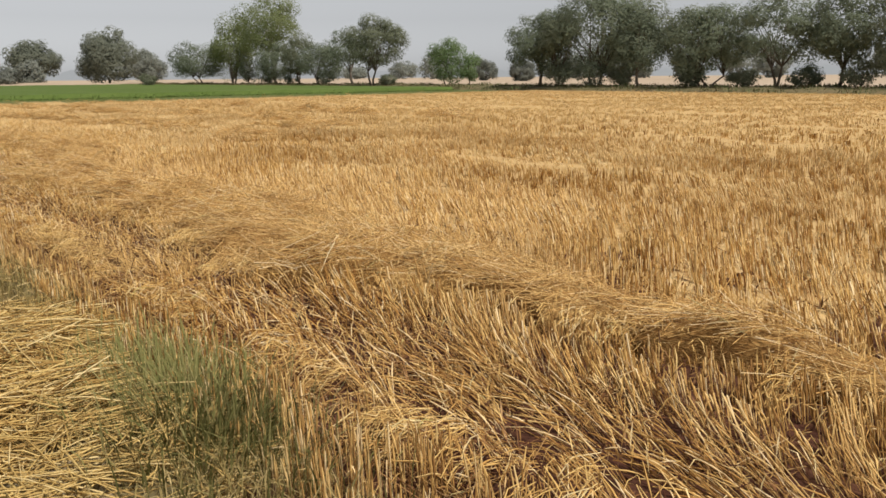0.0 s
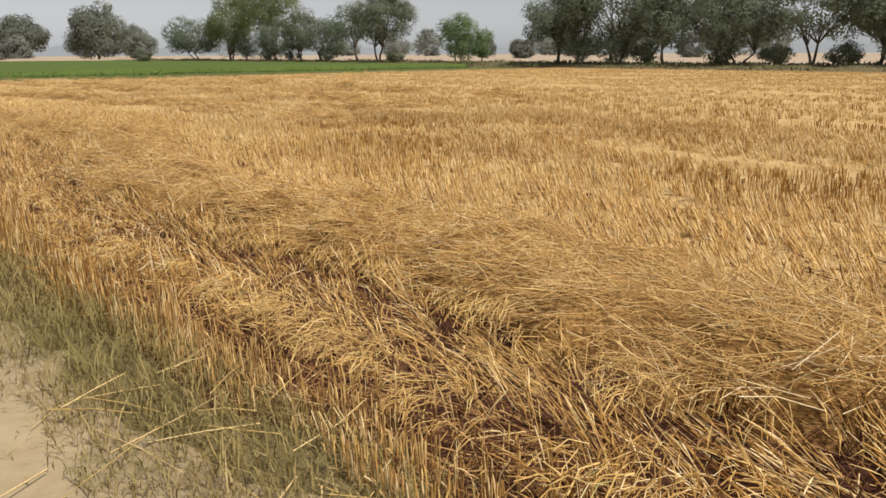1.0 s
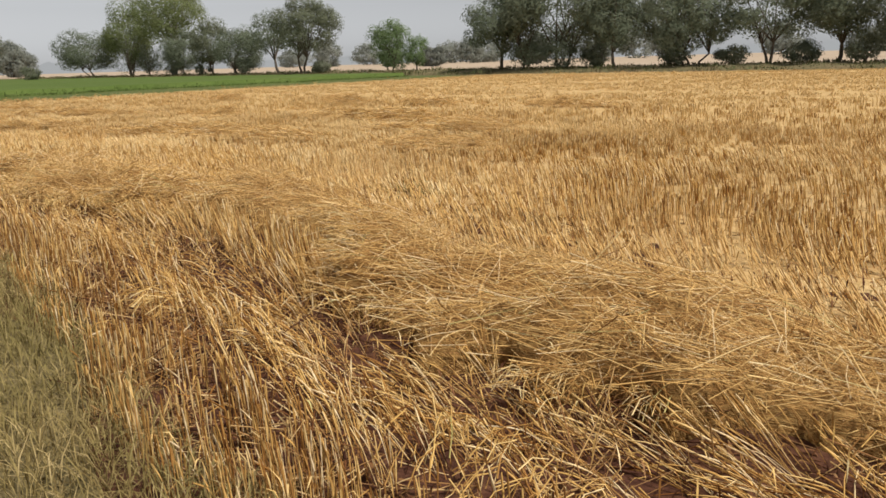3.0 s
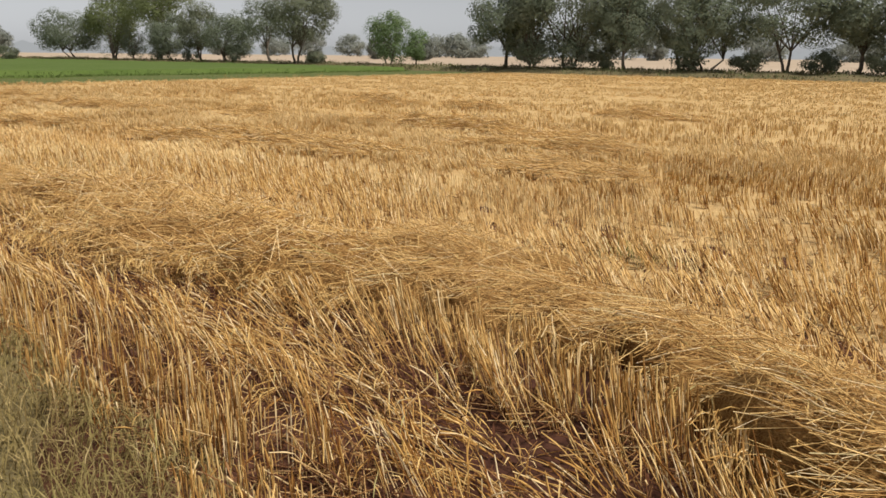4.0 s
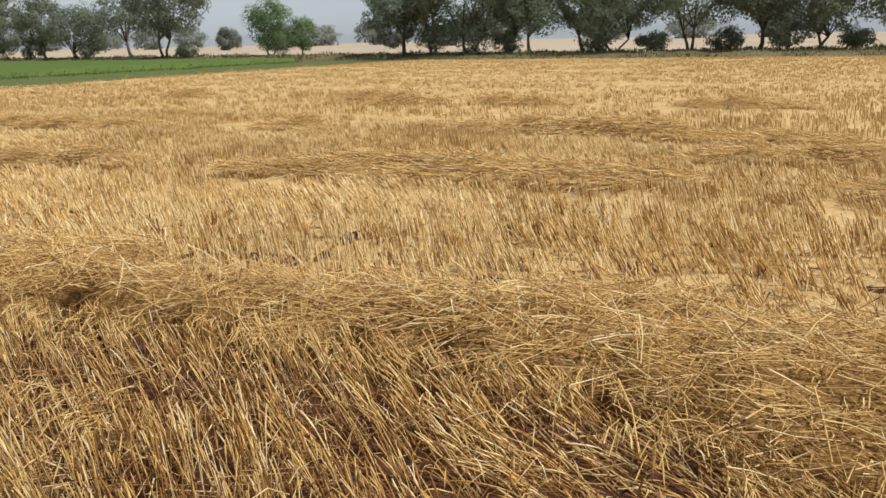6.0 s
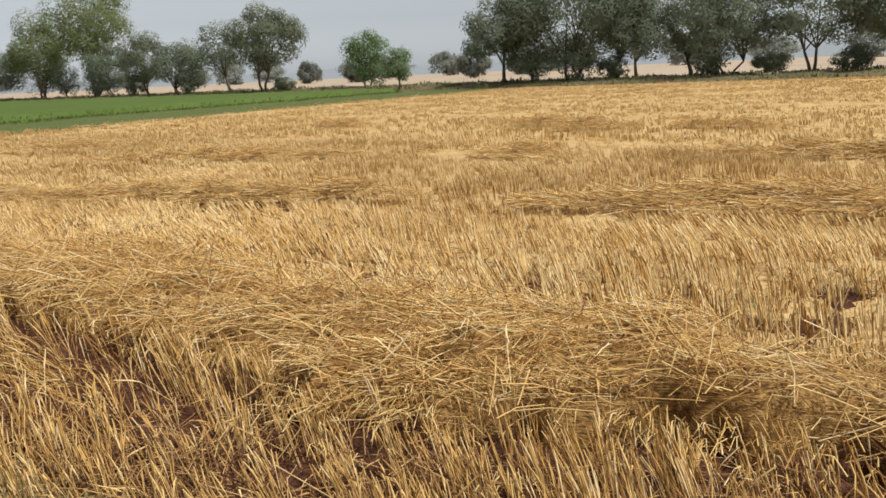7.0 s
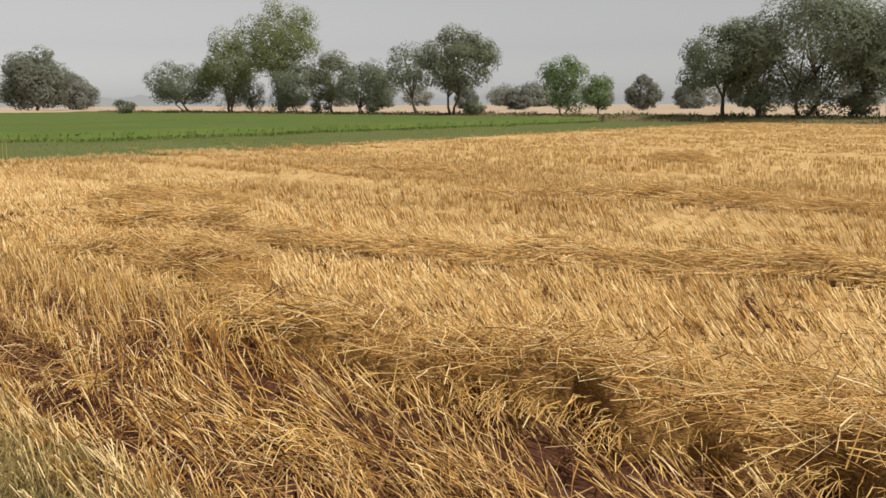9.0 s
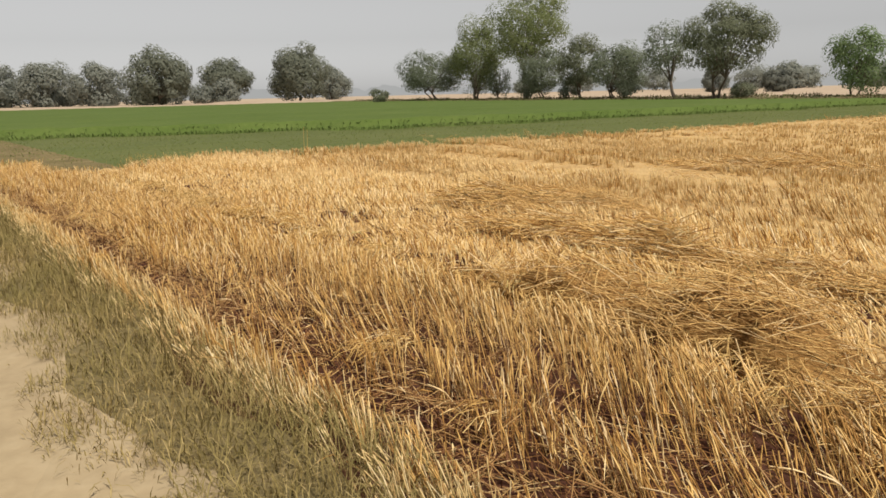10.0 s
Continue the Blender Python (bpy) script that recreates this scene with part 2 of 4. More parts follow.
def stalks(x, y, z, heading, lean0, lean1, length, stem, form, curl=0.0):
    """Three-sided bending stems with blunt tips: vertices, quads, triangles. curl: sideways turn from root to tip.
    A first width of 0 gives a stem that starts from a point."""
    ts, widths = form
    n, k = len(x), len(ts)
    centre = np.stack([x, y, z], 1)
    turn = rng.uniform(0, 2.1, n)
    rings = []
    for i, t in enumerate(ts):
        hx, hy = np.cos(heading + curl * t), np.sin(heading + curl * t)
        side = np.stack([-hy, hx, 0 * hx], 1)
        th = lean0 + (lean1 - lean0) * t
        if i:
            mid = lean0 + (lean1 - lean0) * (t + ts[i - 1]) / 2
            step = (t - ts[i - 1]) * length
            centre = centre + np.stack([np.sin(mid) * hx, np.sin(mid) * hy, np.cos(mid)], 1) * step[:, None]
        if widths[i] == 0:
            rings.append(centre[:, None, :])
            continue
        front = np.stack([np.cos(th) * hx, np.cos(th) * hy, -np.sin(th)], 1)
        a = turn[:, None] + np.array([0, 2.0944, 4.1888])[None, :]
        rings.append(centre[:, None, :] + (np.cos(a)[..., None] * side[:, None, :] + np.sin(a)[..., None] * front[:, None, :]) * (stem * widths[i])[:, None, None])
    verts = np.concatenate(rings, 1)
    per = verts.shape[1]
    base = (np.arange(n) * per)[:, None]
    quads, tris = [], []
    if widths[0] == 0:
        for j in range(3):
            tris.append(base + np.array([0, 1 + (j + 1) % 3, 1 + j]))
    for i in range(k - 1 if widths[0] else 0):
        a, b = 3 * i, 3 * (i + 1)
        for j in range(3):
            jj = (j + 1) % 3
            if b + 3 <= per:
                quads.append(base + np.array([a + j, a + jj, b + jj, b + j]))
            else:
                tris.append(base + np.array([a + j, a + jj, b]))
    return verts.reshape(-1, 3), (np.concatenate(quads) if quads else np.zeros((0, 4), int)), (np.concatenate(tris) if tris else np.zeros((0, 3), int))


def blades(x, y, z, heading, lean, length, width):
    """Thin leaves with a folded middle, standing or leaning."""
    n = len(x)
    hx, hy = np.cos(heading), np.sin(heading)
    zero = 0 * x
    root = np.stack([x, y, z], 1)
    along0 = np.stack([np.sin(lean * 0.5) * hx, np.sin(lean * 0.5) * hy, np.cos(lean * 0.5)], 1)
    along1 = np.stack([np.sin(lean * 1.4) * hx, np.sin(lean * 1.4) * hy, np.cos(lean * 1.4)], 1)
    side = np.stack([-hy, hx, zero], 1) * (width / 2)[:, None]
    fold = np.stack([hx, hy, zero], 1) * (width * 0.25)[:, None]
    mid = root + along0 * (length * 0.55)[:, None]
    tip = mid + along1 * (length * 0.45)[:, None]
    verts = np.stack([root, mid - side + fold, mid + side + fold, tip], 1)
    b = (np.arange(n) * 4)[:, None]
    return verts.reshape(-1, 3), np.zeros((0, 4), int), np.concatenate([b + np.array([0, 2, 1]), b + np.array([1, 2, 3])])


def flakes(pos, r, size, face):
    """Small three-cornered leaves; face: the way in which each one's flat side looks."""
    n = len(pos)
    face = face / np.linalg.norm(face, axis=1)[:, None]
    a = np.cross(face, r.normal(0, 1, (n, 3)))
    a /= np.linalg.norm(a, axis=1)[:, None]
    c = np.cross(face, a)
    verts = np.stack([pos - a * (size * 0.5)[:, None], pos + a * (size * 0.3)[:, None] + c * (size * 0.42)[:, None], pos + a * (size * 0.45)[:, None] - c * (size * 0.38)[:, None]], 1)
    return verts.reshape(-1, 3), np.zeros((0, 4), int), np.arange(3 * n).reshape(-1, 3)


def merged(sets):
    verts, quads, tris, off = [], [], [], 0
    for v, q, t in sets:
        verts.append(v), quads.append(q + off), tris.append(t + off)
        off += len(v)
    return np.concatenate(verts), np.concatenate(quads), np.concatenate(tris)


def stuff(name, sets, mat, label, category):
    ob = new(name, mesh_of(name, *merged(sets), mat))
    return tagged(ob, label, category, kind="stuff")


def scatter(n, s0, s1, u0, u1):
    return rng.uniform(s0, s1, n), rng.uniform(u0, u1, n)


S_HEADING = math.atan2(D.y, D.x)     # stems that lean along the track
ROAD_HEADING = math.atan2(-N.y, -N.x)  # stems that lean towards the track


# ---- ground ----
def build_ground():
    ss = np.unique(np.concatenate([[-900, -400, -150, -60, -36], np.arange(-24, 44, 0.3), np.arange(44, 150, 3), [160, 190, 240, 320, 450, 700, 1100, 1600]]))
    vs = np.concatenate([[-900, -400, -150, -60, -25, -12, -8], np.arange(-5, -1.4, 0.2), np.arange(-1.4, 3.6, 0.1), [4, 5, 6, 8, 11, 15, 20, 26, 33, 40, 48, 54, 56, 57, 57.8, 58.6, 59.4, 60.2, 61, 62, 63, 64, 66, 70, 78, 90, 120, 170, 250, 450, 800, 1400]])
    rows, ss, vs = [], ss.tolist(), vs.tolist()
    flat_s = np.clip(np.array(ss), -20, 80)
    for s, e, shift in zip(ss, field_edge(flat_s).tolist(), (0.16 * wave(np.array(ss), 0.0, 2.9, 8)).tolist()):
        line = np.array(vs)
        u = line + e * np.clip((12 - line) / 8, 0, 1) * (line > -20)
        near = (line > -3) & (line < 2.5)
        u = u + near * (shift + 0.08 * wave(s, u, 1.1, 9))
        u = u + np.exp(-((line + 0.7) / 0.4) ** 2) * (0.2 * min(max((-3 - s) / 2, 0), 1) + 0.07 * wave(s, 0 * line, 0.9, 10)) * near
        z = np.where(line < 0.0, 0.012 * wave(s, u, 1.6, 5), 0.0)
        z = np.where((line >= -1.0) & (line < 0.0), z + np.clip((line + 1.0) / 0.6, 0, 1) * (0.02 + 0.025 * wave(s, u, 0.9, 6)), z)
        z = np.where((line >= 0.0) & (line < 56), SOIL_Z + 0.03 * wave(s, u, 1.1, 7), z)
        bank = (line >= 56) & (line < 64)
        z = np.where(bank, 0.42 * np.clip(np.sin((line - 56) / 8 * math.pi), 0, 1) ** 0.7 + 0.05 * wave(s, u, 6, 3), z)
        x, y = world_xy(s, u)
        rows += np.stack([x, y, z], 1).tolist()
    me = bpy.data.meshes.new("ground")
    nv = len(vs)
    faces, slots = [], []
    for i in range(len(ss) - 1):
        for j in range(nv - 1):
            faces.append((i * nv + j, (i + 1) * nv + j, (i + 1) * nv + j + 1, i * nv + j + 1))
            s, v = (ss[i] + ss[i + 1]) / 2, (vs[j] + vs[j + 1]) / 2
            if 56 < v < 64 and -80 < s < 170:
                slot = 5
            elif v >= 64 or s > 150 or v < -6 or (s < -14.5 and v > 0.3):
                slot = 4
            elif v < -0.45:
                slot = 1
            elif (-0.45 < v < 0.05) or (s > 34.6 and 1.4 < v < 3.3):
                slot = 2
            elif s > 36.6:
                slot = 3
            else:
                slot = 0
            slots.append(slot)
    me.from_pydata(rows, [], faces)
    for mat in (SOIL, DUST, VERGE_SOIL, CROP_SOIL, STUBBLE, BANK):
        me.materials.append(mat)
    me.polygons.foreach_set("material_index", slots)
    me.update()
    tagged(new("ground", me), "flat farmland with a pale dirt track, brown field soil and dry stubble", "ground", kind="structure")


build_ground()

# ---- wheat ----
# Patches where the stand lies flat: s, u, half length along the track, half width, slope of u along s.
FLAT = ((9.5, 8.35, 2.6, 0.42, -0.2), (8.8, 12.6, 3.2, 0.30, 0.0), (15.2, 17.4, 0.9, 0.35, 0.0), (12.4, 18.1, 1.0, 0.30, 0.0), (17.4, 6.3, 3.4, 0.22, -0.4),
        (22.6, 4.6, 2.2, 0.20, -0.15), (25.7, 5.6, 1.2, 0.50, -0.3), (20.0, 10.3, 2.7, 0.26, -0.35), (14.2, 11.6, 0.9, 0.40, 0.0), (26.4, 11.0, 1.2, 0.35, -0.6), (23.6, 18.2, 0.8, 0.40, 0.0),
        (4.2, 8.75, 1.0, 0.28, 0.0), (5.5, 10.7, 1.6, 0.30, -0.2), (7.2, 18.0, 1.3, 0.30, 0.0), (16.8, 18.6, 1.0, 0.40, 0.0), (15.4, 7.0, 1.4, 0.22, -0.3))
# Bare lines between the plants, given in the same way.
GAPS = ((-2.6, 4.75, 3.4, 0.08, 0.0), (3.2, 6.25, 2.0, 0.09, -0.2), (-5.4, 6.4, 1.2, 0.09, 0.0), (10.8, 5.0, 1.5, 0.08, -0.1), (8.2, 4.55, 1.1, 0.06, 0.0), (12.6, 6.2, 1.4, 0.08, -0.2), (0.4, 8.0, 1.4, 0.08, -0.1))


def front_of(s):
    """Where the swath of flattened wheat begins, counted from the field's edge."""
    line = np.interp(s, [-12, -9.8, -8.4, -7.4, -6.5, -5.9, -5.4, -3.9, -2.3, -0.4, 0.2, 1.2, 2.3, 3.5, 4.8, 5.7, 6.5, 7.3, 8.4, 9.6, 10.7, 12.0, 14, 16.4, 19, 21, 23.5],
                     [2.25, 1.95, 1.22, 1.42, 1.55, 1.66, 1.5, 1.66, 1.4, 1.35, 1.85, 2.15, 1.8, 1.46, 1.15, 1.35, 1.75, 1.72, 1.7, 1.42, 1.15, 1.45, 1.56, 1.7, 1.45, 1.9, 2.2])
    return line + 0.09 * wave(s, 0 * s, 0.8, 121) + 0.05 * wave(s, 0 * s, 0.3, 125)


def back_of(s):
    """Where the wheat stands up again behind the swath."""
    line = np.interp(s, [-12, -10, -9, -7.4, -6, -4.8, -3.4, -2, -1, 1, 2.2, 3, 3.7, 4.6, 6, 7.5, 8.4, 9, 9.7, 10.3, 12.3, 13.6, 15.3, 16.6, 17.6, 18.6, 19.6, 21, 22.6, 23.6],
                     [2.7, 2.8, 3.0, 2.95, 3.15, 3.0, 2.5, 2.6, 2.75, 2.75, 3.2, 3.4, 2.75, 2.6, 2.9, 2.6, 2.5, 2.2, 2.6, 2.75, 2.45, 3.15, 2.9, 2.65, 2.5, 2.15, 1.7, 2.9, 2.75, 2.35])
    return line + 0.09 * wave(s, 0 * s, 1.1, 122)


def patches(s, u, places):
    """1 in the middle of one of the places, 0 outside them."""
    inner = 0.0 * s
    for ps, pu, ls, lu, slope in places:
        q = ((s - ps) / ls) ** 2 + ((u - pu - slope * (s - ps) - 0.16 * wave(s, 0 * s, 2.8, 24)) / lu) ** 2
        inner = np.maximum(inner, np.clip((1.3 - q) / 0.5, 0, 1))
    return inner


def flatness(s, u):
    """0 where the wheat stands, 1 where it has been pressed down."""
    v = u - field_edge(s)
    flat = np.clip((v - front_of(s)) / 0.12, 0, 1) * np.clip((back_of(s) - v + 0.1 * wave(s, u, 0.8, 22)) / 0.16, 0, 1)
    flat = np.maximum(flat, patches(s, u, FLAT))
    bands = np.clip((wave(s, u, 4.4, 25, 3.6) - 0.52) / 0.15, 0, 1) * np.clip((wave(s, u, 2.2, 26, 2.0) + 0.2) / 0.3, 0, 1) * np.clip((v - 7) / 3, 0, 1)
    return np.maximum(flat, bands)


def mound(s, u):
    """Height of the flattened swath over the soil."""
    v = u - field_edge(s)
    f, b = front_of(s), back_of(s)
    w = np.clip((v - f) / np.maximum(b - f, 0.3), -0.2, 1.2)
    shape = np.interp(w, [-0.2, 0.0, 0.08, 0.35, 0.7, 1.0, 1.2], [0.45, 0.6, 0.9, 1.1, 0.9, 0.65, 0.4])
    shape = shape * np.clip((23.9 - s) / 1.6, 0.1, 1) * np.clip((s + 13.2) / 1.0, 0.1, 1)
    return shape * (0.245 + 0.07 * wave(s, u, 1.9, 56) + 0.05 * wave(s, u, 0.8, 52, 1.4) + 0.035 * wave(s, u, 0.42, 57))


def lean_of(s, u):
    """How far the standing stems lean along the track, in radians."""
    v = u - field_edge(s)
    return 0.32 + 0.26 * wave(s, u, 4.6, 31, 1.6) + 0.20 * np.exp(-((v - 3.4) / 1.0) ** 2) + 0.30 * np.clip((s - 10) / 5, 0, 1) * np.clip((9 - v) / 4, 0, 1) - 0.24 * np.clip((v - 7) / 8, 0, 1)


def inside(s, u):
    """Within the field: not on the verge, the gap at its corner or far behind the way."""
    return (u > field_edge(s)) & ~((s > 34.4) & (u > 0.7) & (u < 2.3)) & (s > -15 + 0.26 * u)


def spread(n, s0, s1, v0, v1):
    s, v = scatter(n, s0, s1, v0, v1)
    u = v + field_edge(s) * np.clip((12 - v) / 8, 0, 1)
    return s, u, u - field_edge(s)


def tufts(k, *arrays):
    """Each value k times over, for the stems of one plant."""
    return [np.repeat(a, k) for a in arrays]


def rows_of(s, u):
    """The uneven rows in which the plants stand, drawn out along the track."""
    line = np.sin(2 * math.pi * (u + 0.42 * wave(s, u, 4.0, 126, 1.5) + 0.10 * s) / 0.8 + 1.5 * wave(s, u, 2.5, 127, 2.0))
    return 0.55 * wave(s, u, 1.05, 41, 3.2) + 0.6 * line


def stand(n, k, s0, s1, v0, v1, form, stem, loose=0.02, tall=0.265, pale=None):
    """n plants of k stems each; pale: whether those of the bleached patches or the others."""
    s, u, v = spread(n, s0, s1, v0, v1)
    fl = flatness(s, u)
    flow = np.clip((7.5 - s) / 2, 0, 1)
    front = front_of(s)
    row = rows_of(s, u)
    ridge = (s > 9) * (v > 0.55) * (v < 1.7)
    clump = 0.74 + 0.12 * np.clip((v - 1.7) / 0.5, 0, 1) + (0.40 * np.clip((14 - v) / 6, 0.2, 1) + 0.2 * (v < 1.7)) * wave(s, u, 0.34, 40) + 0.45 * row * np.clip((v - 1.5) / 0.5, 0.2, 1) * np.clip((12 - v) / 6, 0.4, 1) + 0.20 * ridge + 0.4 * np.clip((0.35 - v) / 0.1, 0, 1) + 0.25 * np.clip((v - 9) / 6, 0, 1)
    gap = 0.95 * np.exp(-((v - 0.36 - 0.08 * wave(s, u, 1.7, 48)) / 0.21) ** 2) * np.clip((s - 16) / 2, 0, 1) + 0.5 * np.exp(-((v - front + 0.10) / 0.10) ** 2) * np.clip(0.5 + wave(s, u, 1.5, 47), 0, 1) + 0.72 * patches(s, u, GAPS)
    trough = np.exp(-((v - front + 0.26 + 0.08 * wave(s, u, 1.4, 53)) / 0.20) ** 2) * np.clip((s - 11) / 1.5, 0, 1) * np.clip((19 - s) / 1.5, 0, 1)
    trough = trough + 1.2 * np.exp(-((v - 0.98 - 0.10 * wave(s, u, 1.6, 54)) / 0.26) ** 2) * np.clip((s - 18) / 1.2, 0, 1) * np.clip((26 - s) / 3, 0, 1)
    gap = gap + 0.82 * trough * np.clip(0.75 + 0.6 * wave(s, u, 0.7, 55), 0.2, 1)
    gap = gap + 0.75 * flow * np.exp(-((v - 0.62 - 0.08 * wave(s, u, 1.3, 50)) / 0.10) ** 2)
    keep = inside(s, u) & (fl < rng.uniform(0.05, 0.6, n)) & (clump > rng.uniform(0, 1, n)) & (gap < rng.uniform(0, 1, n))
    if pale is not None:
        bleached = 0.28 * np.exp(-((v - 4.6) / 2.2) ** 2) + 0.85 * np.clip((v - 5) / 4, 0, 1) + 0.15 * np.clip((v - 14) / 8, 0, 1) + 0.25 * wave(s, u, 4.5, 49) + 0.12 - 0.40 * np.clip((4 - s) / 4, 0, 1) > rng.uniform(0, 1, n)
        keep &= bleached == pale
    s, u, v, fl, flow, row, front = s[keep], u[keep], v[keep], fl[keep], flow[keep], row[keep], front[keep]
    m = len(s)
    rim = np.clip((0.34 - v) / 0.12, 0, 1)
    post = np.clip((0.58 - v) / 0.1, 0, 1) * flow
    near_front = np.exp(-((v - front + 0.12) / 0.22) ** 2) * (1 - flow)
    lodged = np.exp(-((v - np.where(flow > 0.5, 1.12, 0.95)) / (0.30 + 0.12 * flow)) ** 2) * np.clip(0.75 + 0.45 * (1 - flow) * wave(s, u, 1.9, 42), 0, 1) * (1 - post) * (1 - 0.8 * near_front)
    lodged = lodged * np.interp(s, [6.0, 6.6, 11.0, 12.0, 16.5, 18.5], [1, 0.25, 0.25, 1, 1, 0.25])
    lodged = np.maximum(lodged, np.clip((s - 17) / 2, 0, 1) * np.exp(-((v - 1.98 - 0.1 * wave(s, u, 1.6, 42)) / 0.22) ** 2))
    lean = lean_of(s, u) * (1 - rim) * (1 - 0.75 * post) + rim * (0.40 + 0.2 * wave(s, u, 1.3, 43)) * (1 - 0.75 * flow) + (0.80 + 0.35 * flow) * lodged + 0.6 * fl
    lean = np.clip(lean + rng.normal(0, 0.05, m), 0.0, 1.4)
    heading = S_HEADING + rng.normal(0, 0.18, m) * (1 - 0.5 * lodged * flow) + (0.4 - 0.2 * flow) * wave(s, u, 3.0, 44) + 0.6 * rim * (1 - flow)
    droop = np.clip((-1.0 - s) / 2.0, 0, 1) * np.clip((0.5 - np.abs(v - 0.75)) / 0.25, 0, 1)
    toward = droop > rng.uniform(0.5, 1.7, m)
    heading = np.where(toward, ROAD_HEADING + rng.normal(0, 0.5, m), heading)
    length = tall * (1 - 0.20 * np.clip((v - 1.7) / 0.4, 0, 1) + 0.10 * wave(s, u, 3.8, 45) + 0.12 * row + rng.normal(0, 0.06, m)) - 0.03 * rim - 0.015 * post + 0.05 * toward + 0.11 * lodged + 0.02 * (v < 2.2) * wave(s, u, 0.34, 40) + 0.05 * (1 - flow) * np.exp(-((v - 1.3) / 0.3) ** 2)
    length = length * (1 - 0.18 * np.clip((v - 9) / 9, 0, 1))
    x, y = world_xy(s, u)
    x, y, heading, lean, length, toward, rim, low = tufts(k, x, y, heading, lean, length, toward, rim, lodged)
    m = len(x)
    x, y = x + rng.normal(0, loose, m), y + rng.normal(0, loose, m)
    lean0 = lean * (0.72 + 0.2 * low) + rng.normal(0, 0.06, m)
    lean1 = lean * 1.22 + rng.normal(0, 0.10, m) + 0.9 * toward
    flatter = low > 0.55
    lean0 = np.where(flatter, rng.normal(1.0, 0.17, m), lean0)
    lean1 = np.where(flatter, rng.normal(1.56, 0.18, m), lean1)
    heading = heading + rng.normal(0, 0.20, m)
    wild = rng.uniform(0, 1, m) < (0.10 if v0 < 2 else 0.05)
    heading = np.where(wild, rng.uniform(0, 6.28, m), heading)
    lean1 = np.where(wild, lean1 + rng.uniform(0.3, 1.5, m), lean1)
    length = np.clip((length + 0.05 * low) * (1 + rng.normal(0, 0.13 if v0 < 2 else 0.09, m)), 0.08, 0.6)
    return stalks(x, y, np.full(m, SOIL_Z - 0.02) + 0.05 * rim, heading, lean0, lean1, length, stem * rng.uniform(0.7, 1.35, m), form, rng.normal(0, 0.3, m))


def pressed(n, k, s0, s1, v0, v1, form, stem, bed=0.20, loose=0.05, skin=False, astray=0.15):
    """Wisps of k stems that lie on and in the flattened mats; skin: only on top of the swath."""
    s, u, v = spread(n, s0, s1, v0, v1)
    fl = flatness(s, u)
    hole = 0.95 + 0.6 * wave(s, u, 0.7, 55)
    keep = inside(s, u) & (fl > rng.uniform(0.1, 0.9, n)) & ((hole > rng.uniform(0, 0.35, n)) | skin)
    s, u, fl = s[keep], u[keep], fl[keep]
    m = len(s)
    if skin:
        z = SOIL_Z + mound(s, u) + 0.002 + rng.uniform(0, 1, m) ** 2 * 0.065 - 0.035 * (hole[keep] < rng.uniform(0.2, 0.9, m))
    else:
        top = bed * (1 + 0.4 * wave(s, u, 1.5, 58)) + 0.05 * wave(s, u, 0.6, 52)
        z = SOIL_Z + np.clip(top, 0.03, 1) * rng.uniform(0.02, 1.0, m) ** 0.45 - 0.03 * (1 - fl)
    heading = S_HEADING + 0.25 + 0.7 * wave(s, u, 1.9, 53, 1.5) + 0.35 * wave(s, u, 0.5, 54) + rng.normal(0, 0.45, m)
    pitch = rng.normal(0, 0.17, m)
    x, y = world_xy(s, u)
    x, y, z, heading, pitch = tufts(k, x, y, z, heading, pitch)
    m = len(x)
    heading, length = heading + rng.normal(0, 0.3, m), rng.uniform(0.09, 0.34, m)
    stray = rng.uniform(0, 1, m) < astray
    heading, pitch = np.where(stray, rng.uniform(0, 6.28, m), heading), np.where(stray, pitch + rng.normal(-0.2, 0.35, m), pitch)
    x, y, z = x + rng.normal(0, loose, m), y + rng.normal(0, loose, m), z + rng.normal(0, 0.010, m)
    x, y = x - np.cos(heading) * length * 0.5, y - np.sin(heading) * length * 0.5
    return stalks(x, y, z, heading, 1.44 + pitch + rng.normal(0, 0.08, m), 1.68 + pitch + rng.normal(0, 0.2, m), length, stem * rng.uniform(0.6, 1.3, m), form, rng.normal(0, 0.7, m))


def rim_stems(n, k):
    """Pale thin stems that lean over the verge along the rim of the field."""
    s, v = rng.uniform(-15, 36.8, n), rng.uniform(-0.12, 0.22, n)
    keep = (-0.35 + 1.2 * np.clip((s - 10) / 6, 0, 1) + 0.5 * wave(s, v, 1.4, 59) > rng.uniform(0, 1, n)) & (v > -0.02 - 0.15 * rng.uniform(0, 1, n))
    s, v = s[keep], v[keep]
    m = len(s)
    heading = S_HEADING + 0.5 + rng.normal(0, 0.35, m)
    lean = 0.55 + 0.2 * wave(s, v, 1.1, 60) + rng.normal(0, 0.1, m)
    x, y = world_xy(s, v + field_edge(s))
    x, y, heading, lean = tufts(k, x, y, heading, lean)
    m = len(x)
    x, y = x + rng.normal(0, 0.025, m), y + rng.normal(0, 0.025, m)
    return stalks(x, y, np.full(m, -0.05), heading + rng.normal(0, 0.3, m), lean * 0.6, lean * 1.25 + rng.normal(0, 0.12, m), rng.uniform(0.13, 0.25, m), rng.uniform(0.0016, 0.0030, m), MID, rng.normal(0, 0.3, m))


